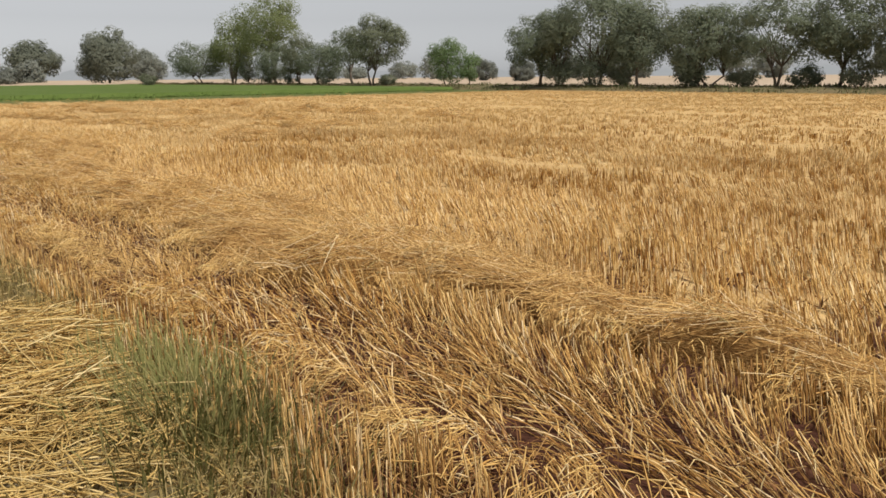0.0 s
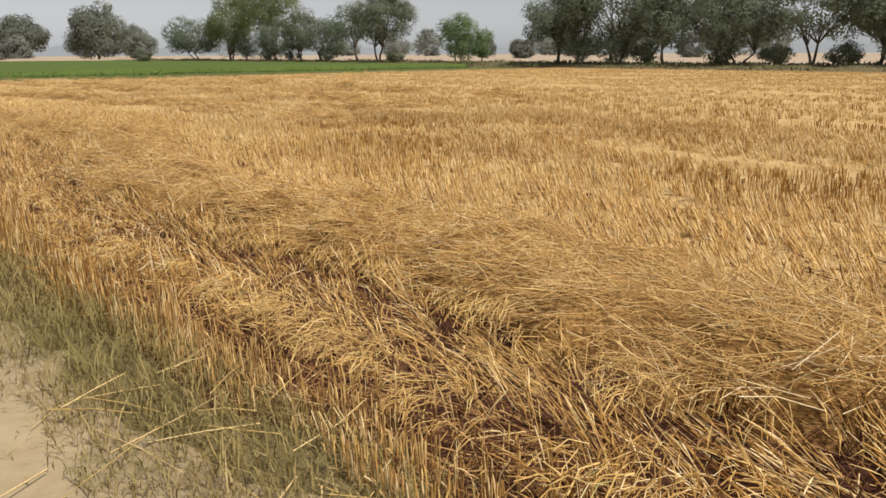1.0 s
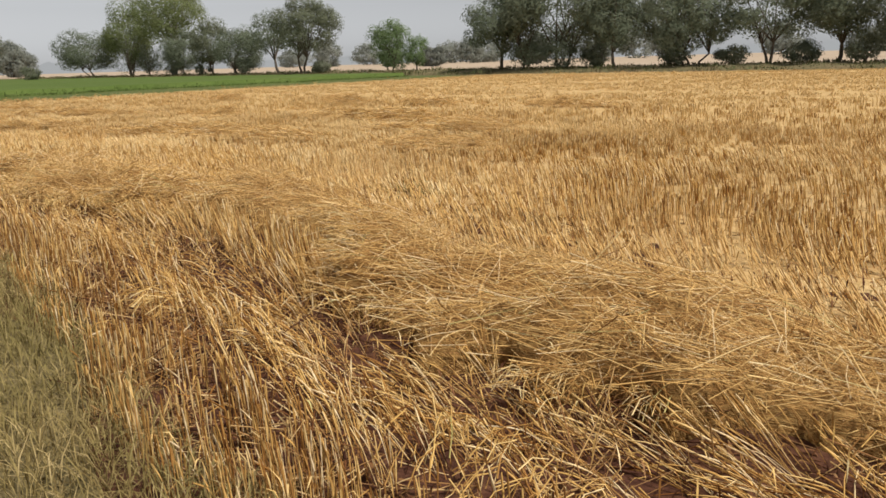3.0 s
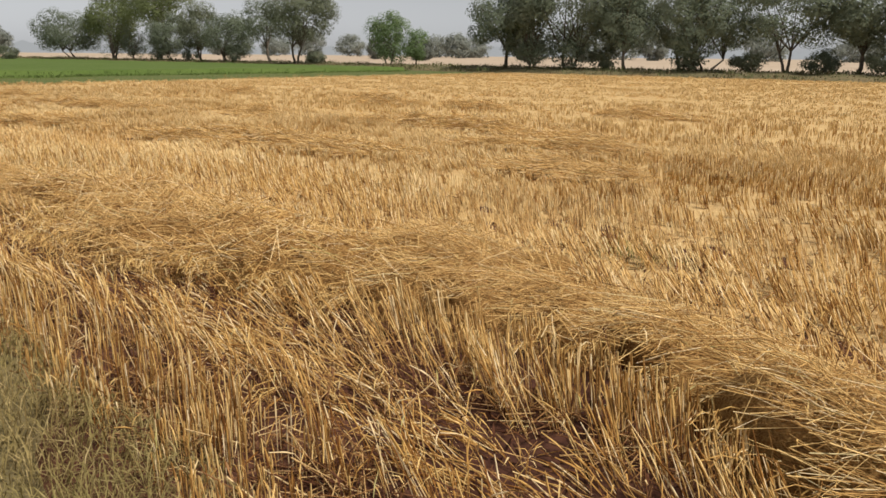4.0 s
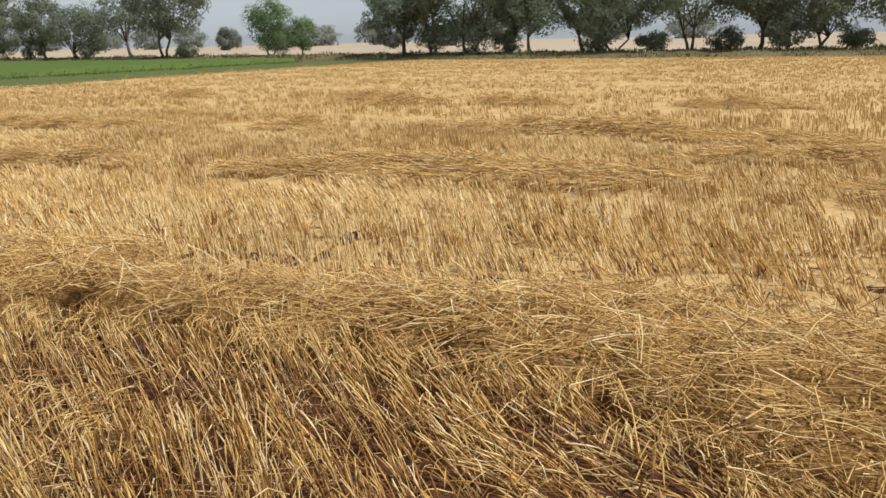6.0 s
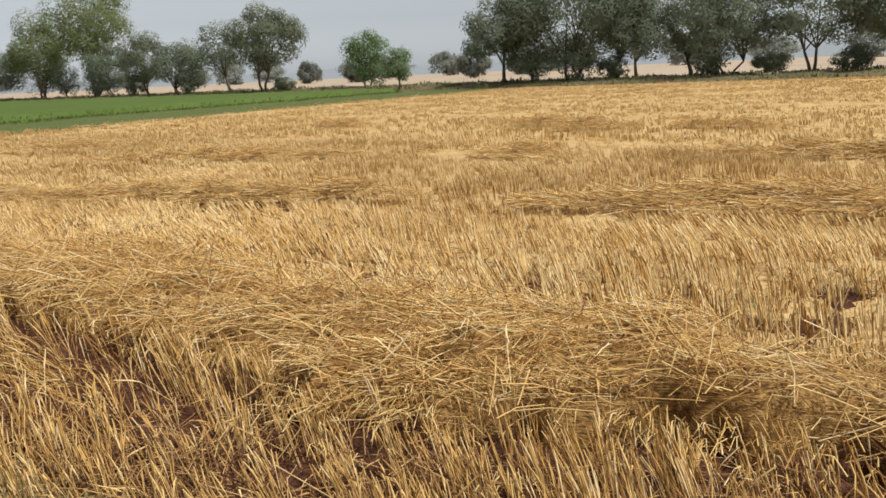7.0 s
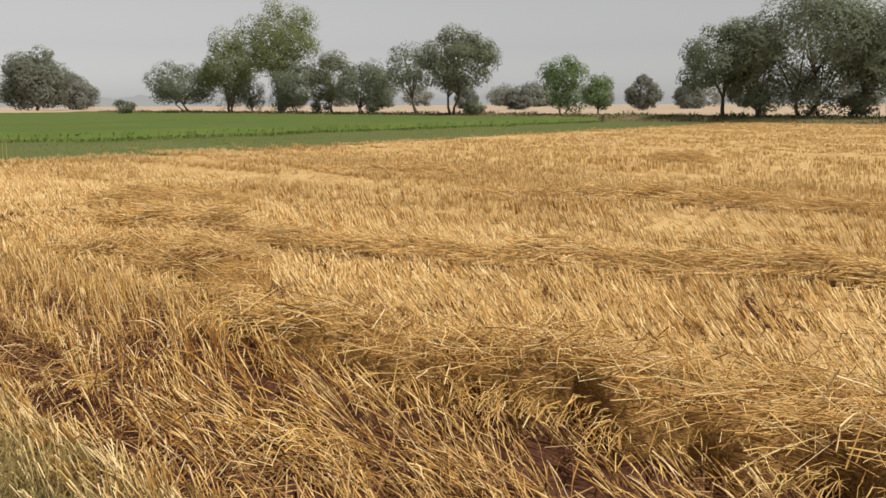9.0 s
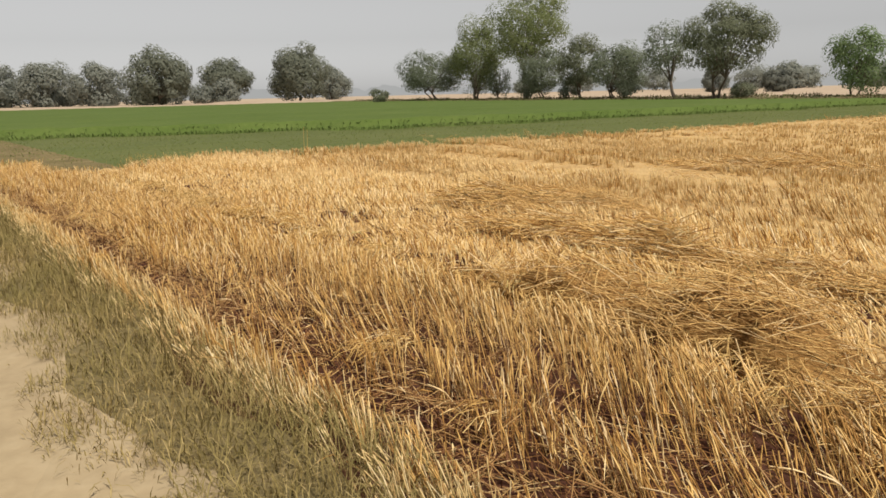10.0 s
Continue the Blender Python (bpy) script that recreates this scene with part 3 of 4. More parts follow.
def piles(share):
    """Low heaps of straw lying across the standing wheat where it has been pressed down."""
    sets = []
    for fs, fu, ls, lu, slope in FLAT:
        n = int(1500 * share * ls * lu)
        a, r = rng.uniform(0, 6.28, n), rng.uniform(0, 1, n) ** 0.5
        s = fs + 1.12 * ls * r * np.cos(a)
        u = fu + slope * (s - fs) + 0.16 * wave(s, 0 * s, 2.8, 24) + 1.2 * lu * r * np.sin(a)
        lump = np.clip(0.75 + 0.6 * wave(s, u, 0.9, 63), 0.2, 1.3)
        z = SOIL_Z + 0.14 + np.clip(1 - r ** 2, 0, 1) * 0.22 * lump * rng.uniform(0.2, 1, n) ** 0.5
        heading = S_HEADING + 0.7 * wave(s, u, 1.6, 64) + rng.normal(0, 0.5, n)
        x, y = world_xy(s, u)
        x, y, z, heading = tufts(4, x, y, z, heading)
        m = len(x)
        heading, length = heading + rng.normal(0, 0.4, m), rng.uniform(0.14, 0.40, m)
        x, y = x + rng.normal(0, 0.05, m) - np.cos(heading) * length / 2, y + rng.normal(0, 0.05, m) - np.sin(heading) * length / 2
        sets.append(stalks(x, y, z, heading, rng.normal(1.42, 0.15, m), rng.normal(1.72, 0.22, m), length, rng.uniform(0.0028, 0.005, m), SPIKE, rng.normal(0, 0.5, m)))
    return merged(sets)


def comb(n, k, line, top, gaps, thin=0.0):
    """Stems bent over the front of a ridge of wheat, their ends hanging down towards the track."""
    s = rng.uniform(-15, 33, n)
    v = line(s) + rng.normal(0, 0.09, n)
    keep = 0.55 - thin * np.clip((s + 3) / 2, 0, 1) + 0.7 * wave(s, 0 * s, 1.7, gaps) + 0.4 * wave(s, 0 * s, 0.5, gaps + 1) > rng.uniform(0, 1, n)
    s, v = s[keep], v[keep]
    m = len(s)
    heading = ROAD_HEADING + 0.55 * wave(s, v, 2.1, gaps + 2) + rng.normal(0, 0.22, m)
    z = SOIL_Z + top * (1 + 0.18 * wave(s, v, 1.3, gaps + 3)) * rng.uniform(0.75, 1.05, m)
    x, y = world_xy(s, v + field_edge(s))
    x, y, z, heading = tufts(k, x, y, z, heading)
    m = len(x)
    heading = heading + rng.normal(0, 0.2, m)
    x, y, z = x + rng.normal(0, 0.03, m), y + rng.normal(0, 0.03, m), z + rng.normal(0, 0.012, m)
    return stalks(x, y, z, heading, rng.normal(1.0, 0.3, m), rng.normal(2.6, 0.3, m), rng.uniform(0.09, 0.20, m), rng.uniform(0.0016, 0.0031, m), MID, rng.normal(0, 0.3, m))


def crest_line(s):
    return 0.62 + 0.08 * wave(s, 0 * s, 2.7, 91)


def tangle(n, k, v0, v1):
    """Broken stems that lie across one another low among the nearest plants."""
    s, u, v = spread(n, -15, 36.8, v0, v1)
    keep = inside(s, u) & (0.75 + 0.6 * wave(s, u, 0.6, 57) - 0.6 * ((s < 7) | ((s > 11.5) & (s < 19))) * (v > 0.6) * (v < 1.4) - 0.7 * np.exp(-((v - front_of(s) + 0.08) / 0.14) ** 2) > rng.uniform(0, 0.9, n))
    s, u, v = s[keep], u[keep], v[keep]
    m = len(s)
    z = SOIL_Z + rng.uniform(0.0, 0.10, m) * np.clip((v - 0.1) / 0.5, 0.3, 1)
    heading = S_HEADING + 0.9 * wave(s, u, 1.2, 58) + rng.normal(0, 0.7, m)
    pitch = rng.normal(0, 0.26, m)
    x, y = world_xy(s, u)
    x, y, z, heading, pitch = tufts(k, x, y, z, heading, pitch)
    m = len(x)
    heading, length = heading + rng.normal(0, 0.5, m), rng.uniform(0.10, 0.36, m)
    x, y = x + rng.normal(0, 0.05, m) - np.cos(heading) * length * 0.5, y + rng.normal(0, 0.05, m) - np.sin(heading) * length * 0.5
    return stalks(x, y, z, heading, 1.40 + pitch + rng.normal(0, 0.15, m), 1.65 + pitch + rng.normal(0, 0.3, m), length, rng.uniform(0.0017, 0.0034, m), FAR, rng.normal(0, 0.6, m))


def sheet(x, y, z):
    """One skin over a grid of places."""
    count, wide = x.shape
    index = np.arange(count * wide).reshape(count, wide)
    quads = np.stack([index[:-1, :-1], index[1:, :-1], index[1:, 1:], index[:-1, 1:]], 2).reshape(-1, 4)
    return np.stack([x, y, z], 2).reshape(-1, 3), quads, np.zeros((0, 3), int)


def wheat_bed():
    """The thick lower part of the stand across the field, a lumpy mass of leaning straw."""
    ss, vs = np.arange(-12, 36.9, 0.3), np.concatenate([np.arange(2.3, 16, 0.2), np.arange(16, 55.2, 0.5)])
    s, v = np.meshgrid(ss, vs, indexing="ij")
    u = v + field_edge(s) * np.clip((12 - v) / 8, 0, 1)
    z = SOIL_Z - 0.03 + 0.06 * np.clip((v - 2.3) / 0.6, 0, 1) + 0.035 * np.clip((v - 4) / 5, 0, 1) + 0.04 * np.clip((v - 16) / 10, 0, 1) + 0.02 * wave(s, u, 0.8, 61, 1.6) + 0.02 * rows_of(s, u) + 0.03 * flatness(s, u) - 0.04 * patches(s, u, GAPS) - 0.006
    z = np.where((v > 54.8) | (s > 36.4) | (s < -11.8), SOIL_Z - 0.05, z)
    return sheet(*world_xy(s, u), z)


def swath():
    """The felted body of the flattened swath, its front edge hanging down to the soil."""
    ss, ws = np.arange(-13, 23.7, 0.09), np.concatenate([[-0.02], np.linspace(0.0, 1.0, 22)])
    s, w = np.meshgrid(ss, ws, indexing="ij")
    f, b = front_of(s), back_of(s)
    u = field_edge(s) + f + 0.13 + 0.08 * wave(s, 0 * s, 0.35, 123) + w * np.maximum(b - f, 0.3)
    z = SOIL_Z + mound(s, u) - 0.012 + 0.012 * wave(s, u, 0.22, 124, 2.0) - 0.10 * np.clip(1 - w / 0.16, 0, 1) ** 1.5
    return sheet(*world_xy(s, u), np.where(w < 0, SOIL_Z - 0.08, z))


def litter(n, v0, v1):
    """Broken stems on the soil between the plants."""
    s, u, v = spread(n, -15, 36.8, v0, v1)
    keep = inside(s, u)
    s, u = s[keep], u[keep]
    m = len(s)
    heading, length = S_HEADING + rng.normal(0, 1.0, m), rng.uniform(0.08, 0.32, m)
    x, y = world_xy(s, u)
    lean = 1.52 + rng.normal(0, 0.16, m)
    return stalks(x, y, SOIL_Z + rng.uniform(0.0, 0.06, m), heading, lean, lean, length, rng.uniform(0.0020, 0.0042, m), FAR)


def withered(n):
    """Dark brown leaves round the feet of the nearest plants."""
    s, u, v = spread(n, -15, 36.8, 0.2, 4.0)
    keep = inside(s, u)
    s, u = s[keep], u[keep]
    m = len(s)
    x, y = world_xy(s, u)
    return blades(x, y, SOIL_Z + rng.uniform(0.0, 0.05, m), rng.uniform(0, 6.28, m), rng.uniform(0.3, 1.5, m), rng.uniform(0.06, 0.15, m), rng.uniform(0.006, 0.014, m))


def husks(n):
    """Dry curled leaves and awns among the tops of the nearest plants."""
    s, u, v = spread(n, -15, 36.8, 0.0, 5.0)
    fl = flatness(s, u)
    gap = 0.95 * np.exp(-((v - 0.40) / 0.15) ** 2) + 0.8 * (s > 11) * np.exp(-((v - 1.05) / 0.25) ** 2)
    keep = inside(s, u) & (gap < rng.uniform(0, 1, n))
    s, u, fl = s[keep], u[keep], fl[keep]
    m = len(s)
    x, y = world_xy(s, u)
    z = SOIL_Z + np.where(fl > 0.4, mound(s, u) - 0.02 + rng.uniform(0, 0.03, m), rng.uniform(0.05, 0.22, m))
    return blades(x, y, z, rng.uniform(0, 6.28, m), np.where(fl > 0.4, rng.uniform(0.9, 1.55, m), rng.uniform(0.2, 1.5, m)), rng.uniform(0.05, 0.14, m), rng.uniform(0.003, 0.007, m))


def wheat():
    stuff("edge_wheat", [stand(13500, 6, -15, 36.8, 0.0, 2.2, EAR, 0.0024, tall=0.245)], EDGE, "red-gold wheat stems standing and lodged along the field edge", "wheat")
    stuff("standing_wheat", [stand(19000, 6, -15, 36.8, 1.6, 6.0, COMB, 0.0034, pale=False),
                             stand(23000, 5, -14, 36.8, 6.0, 14, SPIKE, 0.0050, 0.03, pale=False),
                             stand(26000, 5, -12, 36.8, 14, 55, SPIKE, 0.0092, 0.06, pale=False)],
          WHEAT, "ripe golden wheat, upright and leaning in a thick stand", "wheat")
    stuff("bleached_wheat", [stand(19000, 6, -15, 36.8, 1.6, 6.0, COMB, 0.0034, pale=True),
                             stand(23000, 5, -14, 36.8, 6.0, 14, SPIKE, 0.0050, 0.03, pale=True),
                             stand(26000, 5, -12, 36.8, 14, 55, SPIKE, 0.0092, 0.06, pale=True),
                             rim_stems(2600, 5)],
          PALE, "pale bleached wheat stems standing in patches", "wheat")
    stuff("flattened_wheat", [pressed(12500, 5, -15, 3, 0.9, 3.8, FAR, 0.0019, skin=True, astray=0.10),
                              pressed(8000, 5, 3, 26, 0.9, 3.8, FAR, 0.0022, skin=True),
                              pressed(3000, 3, -15, 3, 0.9, 3.8, MID, 0.0026, loose=0.09, skin=True, astray=0.25),
                              pressed(10500, 3, 3, 26, 0.9, 3.8, MID, 0.0030, loose=0.09, skin=True, astray=0.38)],
          MAT_STRAW, "flattened ripe wheat matted down in a swath beside the field edge", "wheat")
    stuff("wheat_swath", [swath()], FELT, "thick felted body of the flattened wheat swath", "wheat")
    stuff("wheat_litter", [litter(5000, 0.1, 1.7), tangle(3500, 4, 0.25, 1.9), litter(5000, 1.6, 6.0), withered(18000)], LITTER, "broken brown stems and dark brown leaves lying on the trodden soil", "straw")
    stuff("bent_wheat", [comb(2200, 5, crest_line, 0.21, 92, 0.9), comb(1900, 4, front_of, 0.19, 96)], STRAW, "ripe wheat bent over with its ends hanging towards the track", "wheat")
    stuff("broken_wheat", [tangle(5000, 4, 0.15, 1.7), tangle(3000, 4, 0.1, 0.7)], WEATHERED, "broken brown and golden stems tangled low among the wheat", "straw")
    stuff("wheat_underlayer", [wheat_bed()], BED, "thick matted lower layer of the standing wheat", "wheat")
    stuff("dry_husks", [husks(56000)], STRAW, "dry curled leaves and husks among the wheat stems", "straw")
    stuff("trampled_wheat", [pressed(9000, 4, -14, 36.8, 3.6, 14, SPIKE, 0.0042, 0.24),
                             pressed(20000, 4, -12, 36.8, 14, 55, SPIKE, 0.0075, 0.17, 0.08)],
          MAT_STRAW, "weathered golden wheat lodged in streaks across the field", "wheat")
    stuff("straw_piles", [piles(1.25)], MAT_STRAW, "low heaps of brown-gold straw lying across the standing wheat", "straw")


wheat()


# ---- trees ----
def part(name, data, mat, parent, label=""):
    if isinstance(data, bpy.types.Mesh):
        me = data
    else:
        me = bpy.data.meshes.new(name)
        data.to_mesh(me)
        data.free()
        me.materials.append(mat)
    ob = new(name, me)
    ob.parent = parent
    return tagged(ob, label)


def limb(points, radii, sides=6):
    """A tapered tube through points: vertices, quads, triangles."""
    verts, quads = [], []
    for i, (p, r) in enumerate(zip(points, radii)):
        way = (Vector(points[min(i + 1, len(points) - 1)]) - Vector(points[max(i - 1, 0)])).normalized()
        a = way.orthogonal().normalized()
        b = way.cross(a)
        for k in range(sides):
            t = 2 * math.pi * k / sides
            verts.append(Vector(p) + (a * math.cos(t) + b * math.sin(t)) * r)
    for i in range(len(points) - 1):
        for k in range(sides):
            kk = (k + 1) % sides
            quads.append((i * sides + k, i * sides + kk, (i + 1) * sides + kk, (i + 1) * sides + k))
    return np.array(verts), np.array(quads), np.zeros((0, 3), int)


def tree(s, u, h, w, leaf, label, low=0.3, lean=0.0, stems=1, leaves=3600, size=0.17, off=0.0, seed=1, bark=None, ground_z=0.35, airy=0.0, name="tree"):
    """A broad-leaved tree: bent stems that fork into limbs, and a crown of many leaf sprays in uneven clumps.
    low: where the crown begins; lean and off: metres along the track by which stem and crown lean."""
    r = np.random.default_rng(seed)
    root = new(name)
    root.empty_display_size = 0.5
    root.matrix_world = Matrix.Translation(at(s, u, ground_z))
    tagged(root, label, "bush" if name == "bush" else "tree")
    dx, dy = D.x, D.y
    low, w, leaves, size = max(low - 0.11, 0.0), w * 1.10, int(leaves * 4.7), size * 0.68
    distant = s > 200 or u > 120
    if distant:
        size, low, leaves = size * 1.5, max(low - 0.1, 0.0), int(leaves * 0.75)
        h, w = h * 1.2, w * 0.97
    cz, rz, rw = h * (low + (0.82 if distant else 1)) / 2, h * (1 - low) / 2, w / 2
    cx, cy = (off + lean) * dx, (off + lean) * dy
    count = 64 if distant else int(30 + 2.4 * w)
    h = h * 1.06
    lobes = []
    while len(lobes) < count:
        p = r.normal(0, 1, 3)
        p = p / np.linalg.norm(p) * r.uniform(0.25, 1.0) ** 0.5
        if p[2] < -0.75:
            continue
        narrow = 1 - 0.25 * max(p[2], 0) ** 2
        size_l = r.choice([0.18, 0.24, 0.32, 0.42]) * r.uniform(0.85, 1.15) * (0.85 if distant else 1.0)
        q = p * (1.04 - size_l * 0.6)
        lobes.append((cx + q[0] * rw * narrow, cy + q[1] * rw * narrow, cz + q[2] * rz, size_l * rw * r.uniform(0.85, 1.25), size_l * rz * r.uniform(0.7, 1.1)))
    # wood
    sets = []
    girth = 0.032 * h ** 0.8
    for k in range(stems):
        a = r.uniform(0, 6.28)
        foot = Vector((0.25 * (k > 0) * math.cos(a) * w * 0.15, 0.25 * (k > 0) * math.sin(a) * w * 0.15, -0.3))
        fork = Vector((cx * 0.6 + r.normal(0, 0.04) * w, cy * 0.6 + r.normal(0, 0.04) * w, h * (0.45 * low + 0.10) * r.uniform(0.85, 1.1)))
        if stems > 1:
            fork += Vector((math.cos(a), math.sin(a), 0)) * w * 0.10
        mid = foot.lerp(fork, 0.5) + Vector((r.normal(0, 0.03), r.normal(0, 0.03), 0)) * h * 0.5
        g = girth / stems ** 0.5
        sets.append(limb([foot, mid, fork], [g * 1.25, g * 0.9, g * 0.75], 8))
        for lx, ly, lz, lr, lh in lobes[k::stems][:9]:
            end = Vector((lx, ly, lz + lh * 0.3))
            if end.z < fork.z:
                end.z = fork.z + 0.1
            knee = fork.lerp(end, 0.5) + Vector((r.normal(0, 0.05), r.normal(0, 0.05), 0.04 * h))
            sets.append(limb([fork, knee, end], [g * 0.5, g * 0.3, g * 0.1], 5))
    for lx, ly, lz, lr, lh in lobes[:int(airy)]:
        for _ in range(3):
            start = Vector((lx, ly, lz))
            out = Vector((lx - cx, ly - cy, lz - cz + 0.3 * rz)).normalized() + Vector(r.normal(0, 0.35, 3).tolist())
            tip = start + out * max(lr, lh) * 1.35
            sets.append(limb([start, start.lerp(tip, 0.5) + Vector(r.normal(0, 0.1, 3).tolist()), tip], [girth * 0.16, girth * 0.12, girth * 0.05], 4))
    part("trunk", mesh_of("trunk", *merged(sets), bark or BARK), None, root)
    # leaves
    weight = np.array([lo[3] ** 2 * lo[4] for lo in lobes]) ** 0.66
    lo = np.array(lobes)[r.choice(len(lobes), leaves, p=weight / weight.sum())]
    way = r.normal(0, 1, (leaves, 3))
    way /= np.linalg.norm(way, axis=1)[:, None]
    pos = lo[:, :3] + way * (r.uniform(0.45, 1.0, leaves) ** 0.35 * 1.03)[:, None] * lo[:, [3, 3, 4]] + r.normal(0, 0.4, (leaves, 3)) * size
    pos[:, 2] = np.maximum(pos[:, 2], 0.05)
    dome = (pos - np.array([cx, cy, cz])) / np.array([rw, rw, rz])
    grain = (np.sin(pos @ r.normal(0, 3.2, (3, 5)) / (2.2 if distant else 1.0) + r.uniform(0, 6.28, 5))).sum(1) / 2.2
    keep = (np.linalg.norm(dome, axis=1) > r.uniform(0.1, 0.9, leaves)) & (grain > r.uniform(-1.6, 0.5, leaves) - 1.2 * distant)
    pos, dome, way = pos[keep], dome[keep], way[keep]
    face = way * 0.75 + dome * 0.4 + np.array([0, 0, 0.35]) + r.normal(0, 0.05 if distant else 0.14, (len(pos), 3))
    part("crown", mesh_of("crown", *flakes(pos, r, size * r.uniform(0.6, 1.4, len(pos)), face), leaf), None, root)
    return root


def trees():
    dark, olive, light, fresh = LEAF_DARK, LEAF_OLIVE, LEAF_LIGHT, LEAF_FRESH
    # the row on the bank beyond the wheat
    tree(39.6, 59.4, 7.9, 6.0, dark, "dark green roadside tree with one thin bare stem on the bank", 0.28, 0.0, 1, 4200, 0.27, 0.6, 2)
    tree(37.0, 59.0, 7.2, 4.6, olive, "olive green tree with leafy skirts down to the bank", 0.10, 0.0, 2, 3600, 0.27, 0.0, 3)
    tree(34.0, 61.5, 9.9, 10.4, dark, "large dark spreading tree in the densest part of the row", 0.16, 0.0, 2, 9000, 0.29, 0.0, 4)
    tree(31.4, 62.4, 8.4, 6.6, olive, "olive green tree with a slanting pale trunk", 0.34, -1.2, 1, 3800, 0.27, -0.4, 5, BARK_PALE)
    tree(28.0, 60.0, 6.6, 4.6, dark, "small dark tree with a slim upright trunk", 0.25, 0.0, 1, 2800, 0.25, 0.0, 6)
    tree(24.8, 63.5, 7.6, 5.6, olive, "olive tree standing behind the others in the row", 0.25, 0.0, 1, 3200, 0.27, 0.0, 7)
    tree(21.6, 60.5, 7.3, 7.0, dark, "dark many-stemmed tree branching from the ground", 0.18, 0.0, 3, 5200, 0.27, 0.0, 8)
    tree(15.7, 61.0, 7.4, 7.0, dark, "dark tree with a forked trunk and open branches", 0.32, 0.0, 2, 4200, 0.27, 0.0, 9)
    tree(11.0, 61.0, 7.3, 6.0, dark, "dark tree with a short stout trunk", 0.28, 0.0, 1, 4200, 0.27, 0.0, 10)
    tree(7.4, 61.0, 7.3, 5.7, olive, "dusky tree with leafy skirts to the ground", 0.12, 0.0, 2, 4400, 0.27, 0.0, 11)
    tree(2.4, 61.0, 7.1, 5.4, dark, "dark tree with a thin straight trunk", 0.30, 0.0, 1, 3400, 0.27, 0.0, 12)
    tree(-2.5, 61.4, 7.4, 6.2, dark, "dark roadside tree at the thin end of the row", 0.25, 0.0, 1, 3400, 0.27, 0.0, 13)
    tree(-8.0, 61.2, 7.2, 6.2, olive, "olive roadside tree at the thin end of the row", 0.25, 0.0, 1, 3000, 0.27, 0.0, 14)
    tree(55.2, 60.4, 5.8, 4.1, fresh, "fresh green bushy young tree standing alone on the bank", 0.12, 0.0, 2, 3200, 0.25, 0.0, 15)
    tree(51.6, 60.8, 3.9, 2.5, fresh, "small narrow green sapling beside the young tree", 0.08, 0.0, 1, 1100, 0.24, 0.0, 16)
    tree(67.2, 58.2, 8.6, 7.8, olive, "round-headed olive tree with a forked trunk", 0.32, 0.0, 2, 6000, 0.29, -0.8, 17)
    tree(73.2, 59.5, 8.0, 5.2, dark, "dark thin-crowned tree on a slanting trunk", 0.36, 1.3, 1, 2000, 0.27, 0.0, 18, None, 0.35, 9)
    tree(82.4, 60.0, 6.6, 5.9, dark, "dark bushy tree with a leafy base", 0.10, 0.0, 2, 3600, 0.29, -0.3, 19)
    tree(88.6, 60.5, 7.4, 5.5, olive, "olive tree with a slim forked trunk", 0.28, 0.0, 2, 3200, 0.29, 0.2, 20)
    tree(96.4, 61.0, 6.6, 6.1, dark, "dark low tree with drooping branches", 0.15, 0.0, 2, 3400, 0.30, 0.0, 21)
    tree(103.4, 63.0, 15.3, 10.2, light, "tall yellow-green tree with an open crown on a pale trunk", 0.38, -0.3, 2, 5900, 0.36, -0.7, 22, BARK_PALE)
    tree(114.2, 62.0, 11.9, 7.4, light, "yellow-green tree leaning on its taller neighbour", 0.12, 0.0, 2, 5200, 0.36, -0.5, 23)
    tree(108.0, 62.0, 5.0, 3.6, dark, "dark shrub at the foot of the tall trees", 0.02, 0.0, 2, 900, 0.29, 0.0, 24, None, 0.35, 0.0, "bush")
    tree(121.0, 59.4, 8.2, 9.6, dark, "dark round-crowned tree at the end of the row", 0.18, 0.0, 3, 5200, 0.34, 1.4, 25)
    tree(120.0, 48.8, 2.4, 2.7, olive, "lone round bush beyond the green crop", 0.05, 0.0, 1, 800, 0.29, 0.0, 26, None, 0.0, 0.0, "bush")
    # shrubs along the foot of the row
    for k, (s, u, h, w, leaf) in enumerate(((36.2, 58.6, 3.0, 3.4, dark), (33.0, 59.2, 2.6, 3.2, dark), (30.2, 60.6, 2.0, 2.6, olive), (22.6, 59.6, 2.2, 2.8, dark), (18.6, 60.8, 1.7, 2.6, olive),
                                            (13.2, 60.6, 1.8, 2.4, dark), (9.2, 60.0, 2.2, 2.8, olive), (4.9, 60.6, 1.6, 2.2, dark), (-5.0, 60.8, 1.8, 2.8, olive), (80.6, 59.6, 2.4, 2.6, dark),
                                            (90.6, 60.2, 2.6, 2.6, dark), (99.4, 60.6, 3.4, 3.4, dark), (112.0, 61.0, 7.4, 5.0, olive), (64.8, 58.8, 1.5, 2.2, olive))):
        tree(s, u, h, w, leaf, "low leafy shrub on the bank between the tree trunks", 0.0, 0.0, 2, 700, 0.25, 0.0, 120 + k, None, 0.3, 0.0, "bush")
    # trees across the far fields, their leaf colours paled in place of haze
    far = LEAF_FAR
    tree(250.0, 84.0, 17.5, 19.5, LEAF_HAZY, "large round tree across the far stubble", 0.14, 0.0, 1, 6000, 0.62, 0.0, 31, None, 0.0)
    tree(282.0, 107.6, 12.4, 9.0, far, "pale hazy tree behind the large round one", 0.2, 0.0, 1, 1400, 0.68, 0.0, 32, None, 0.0)
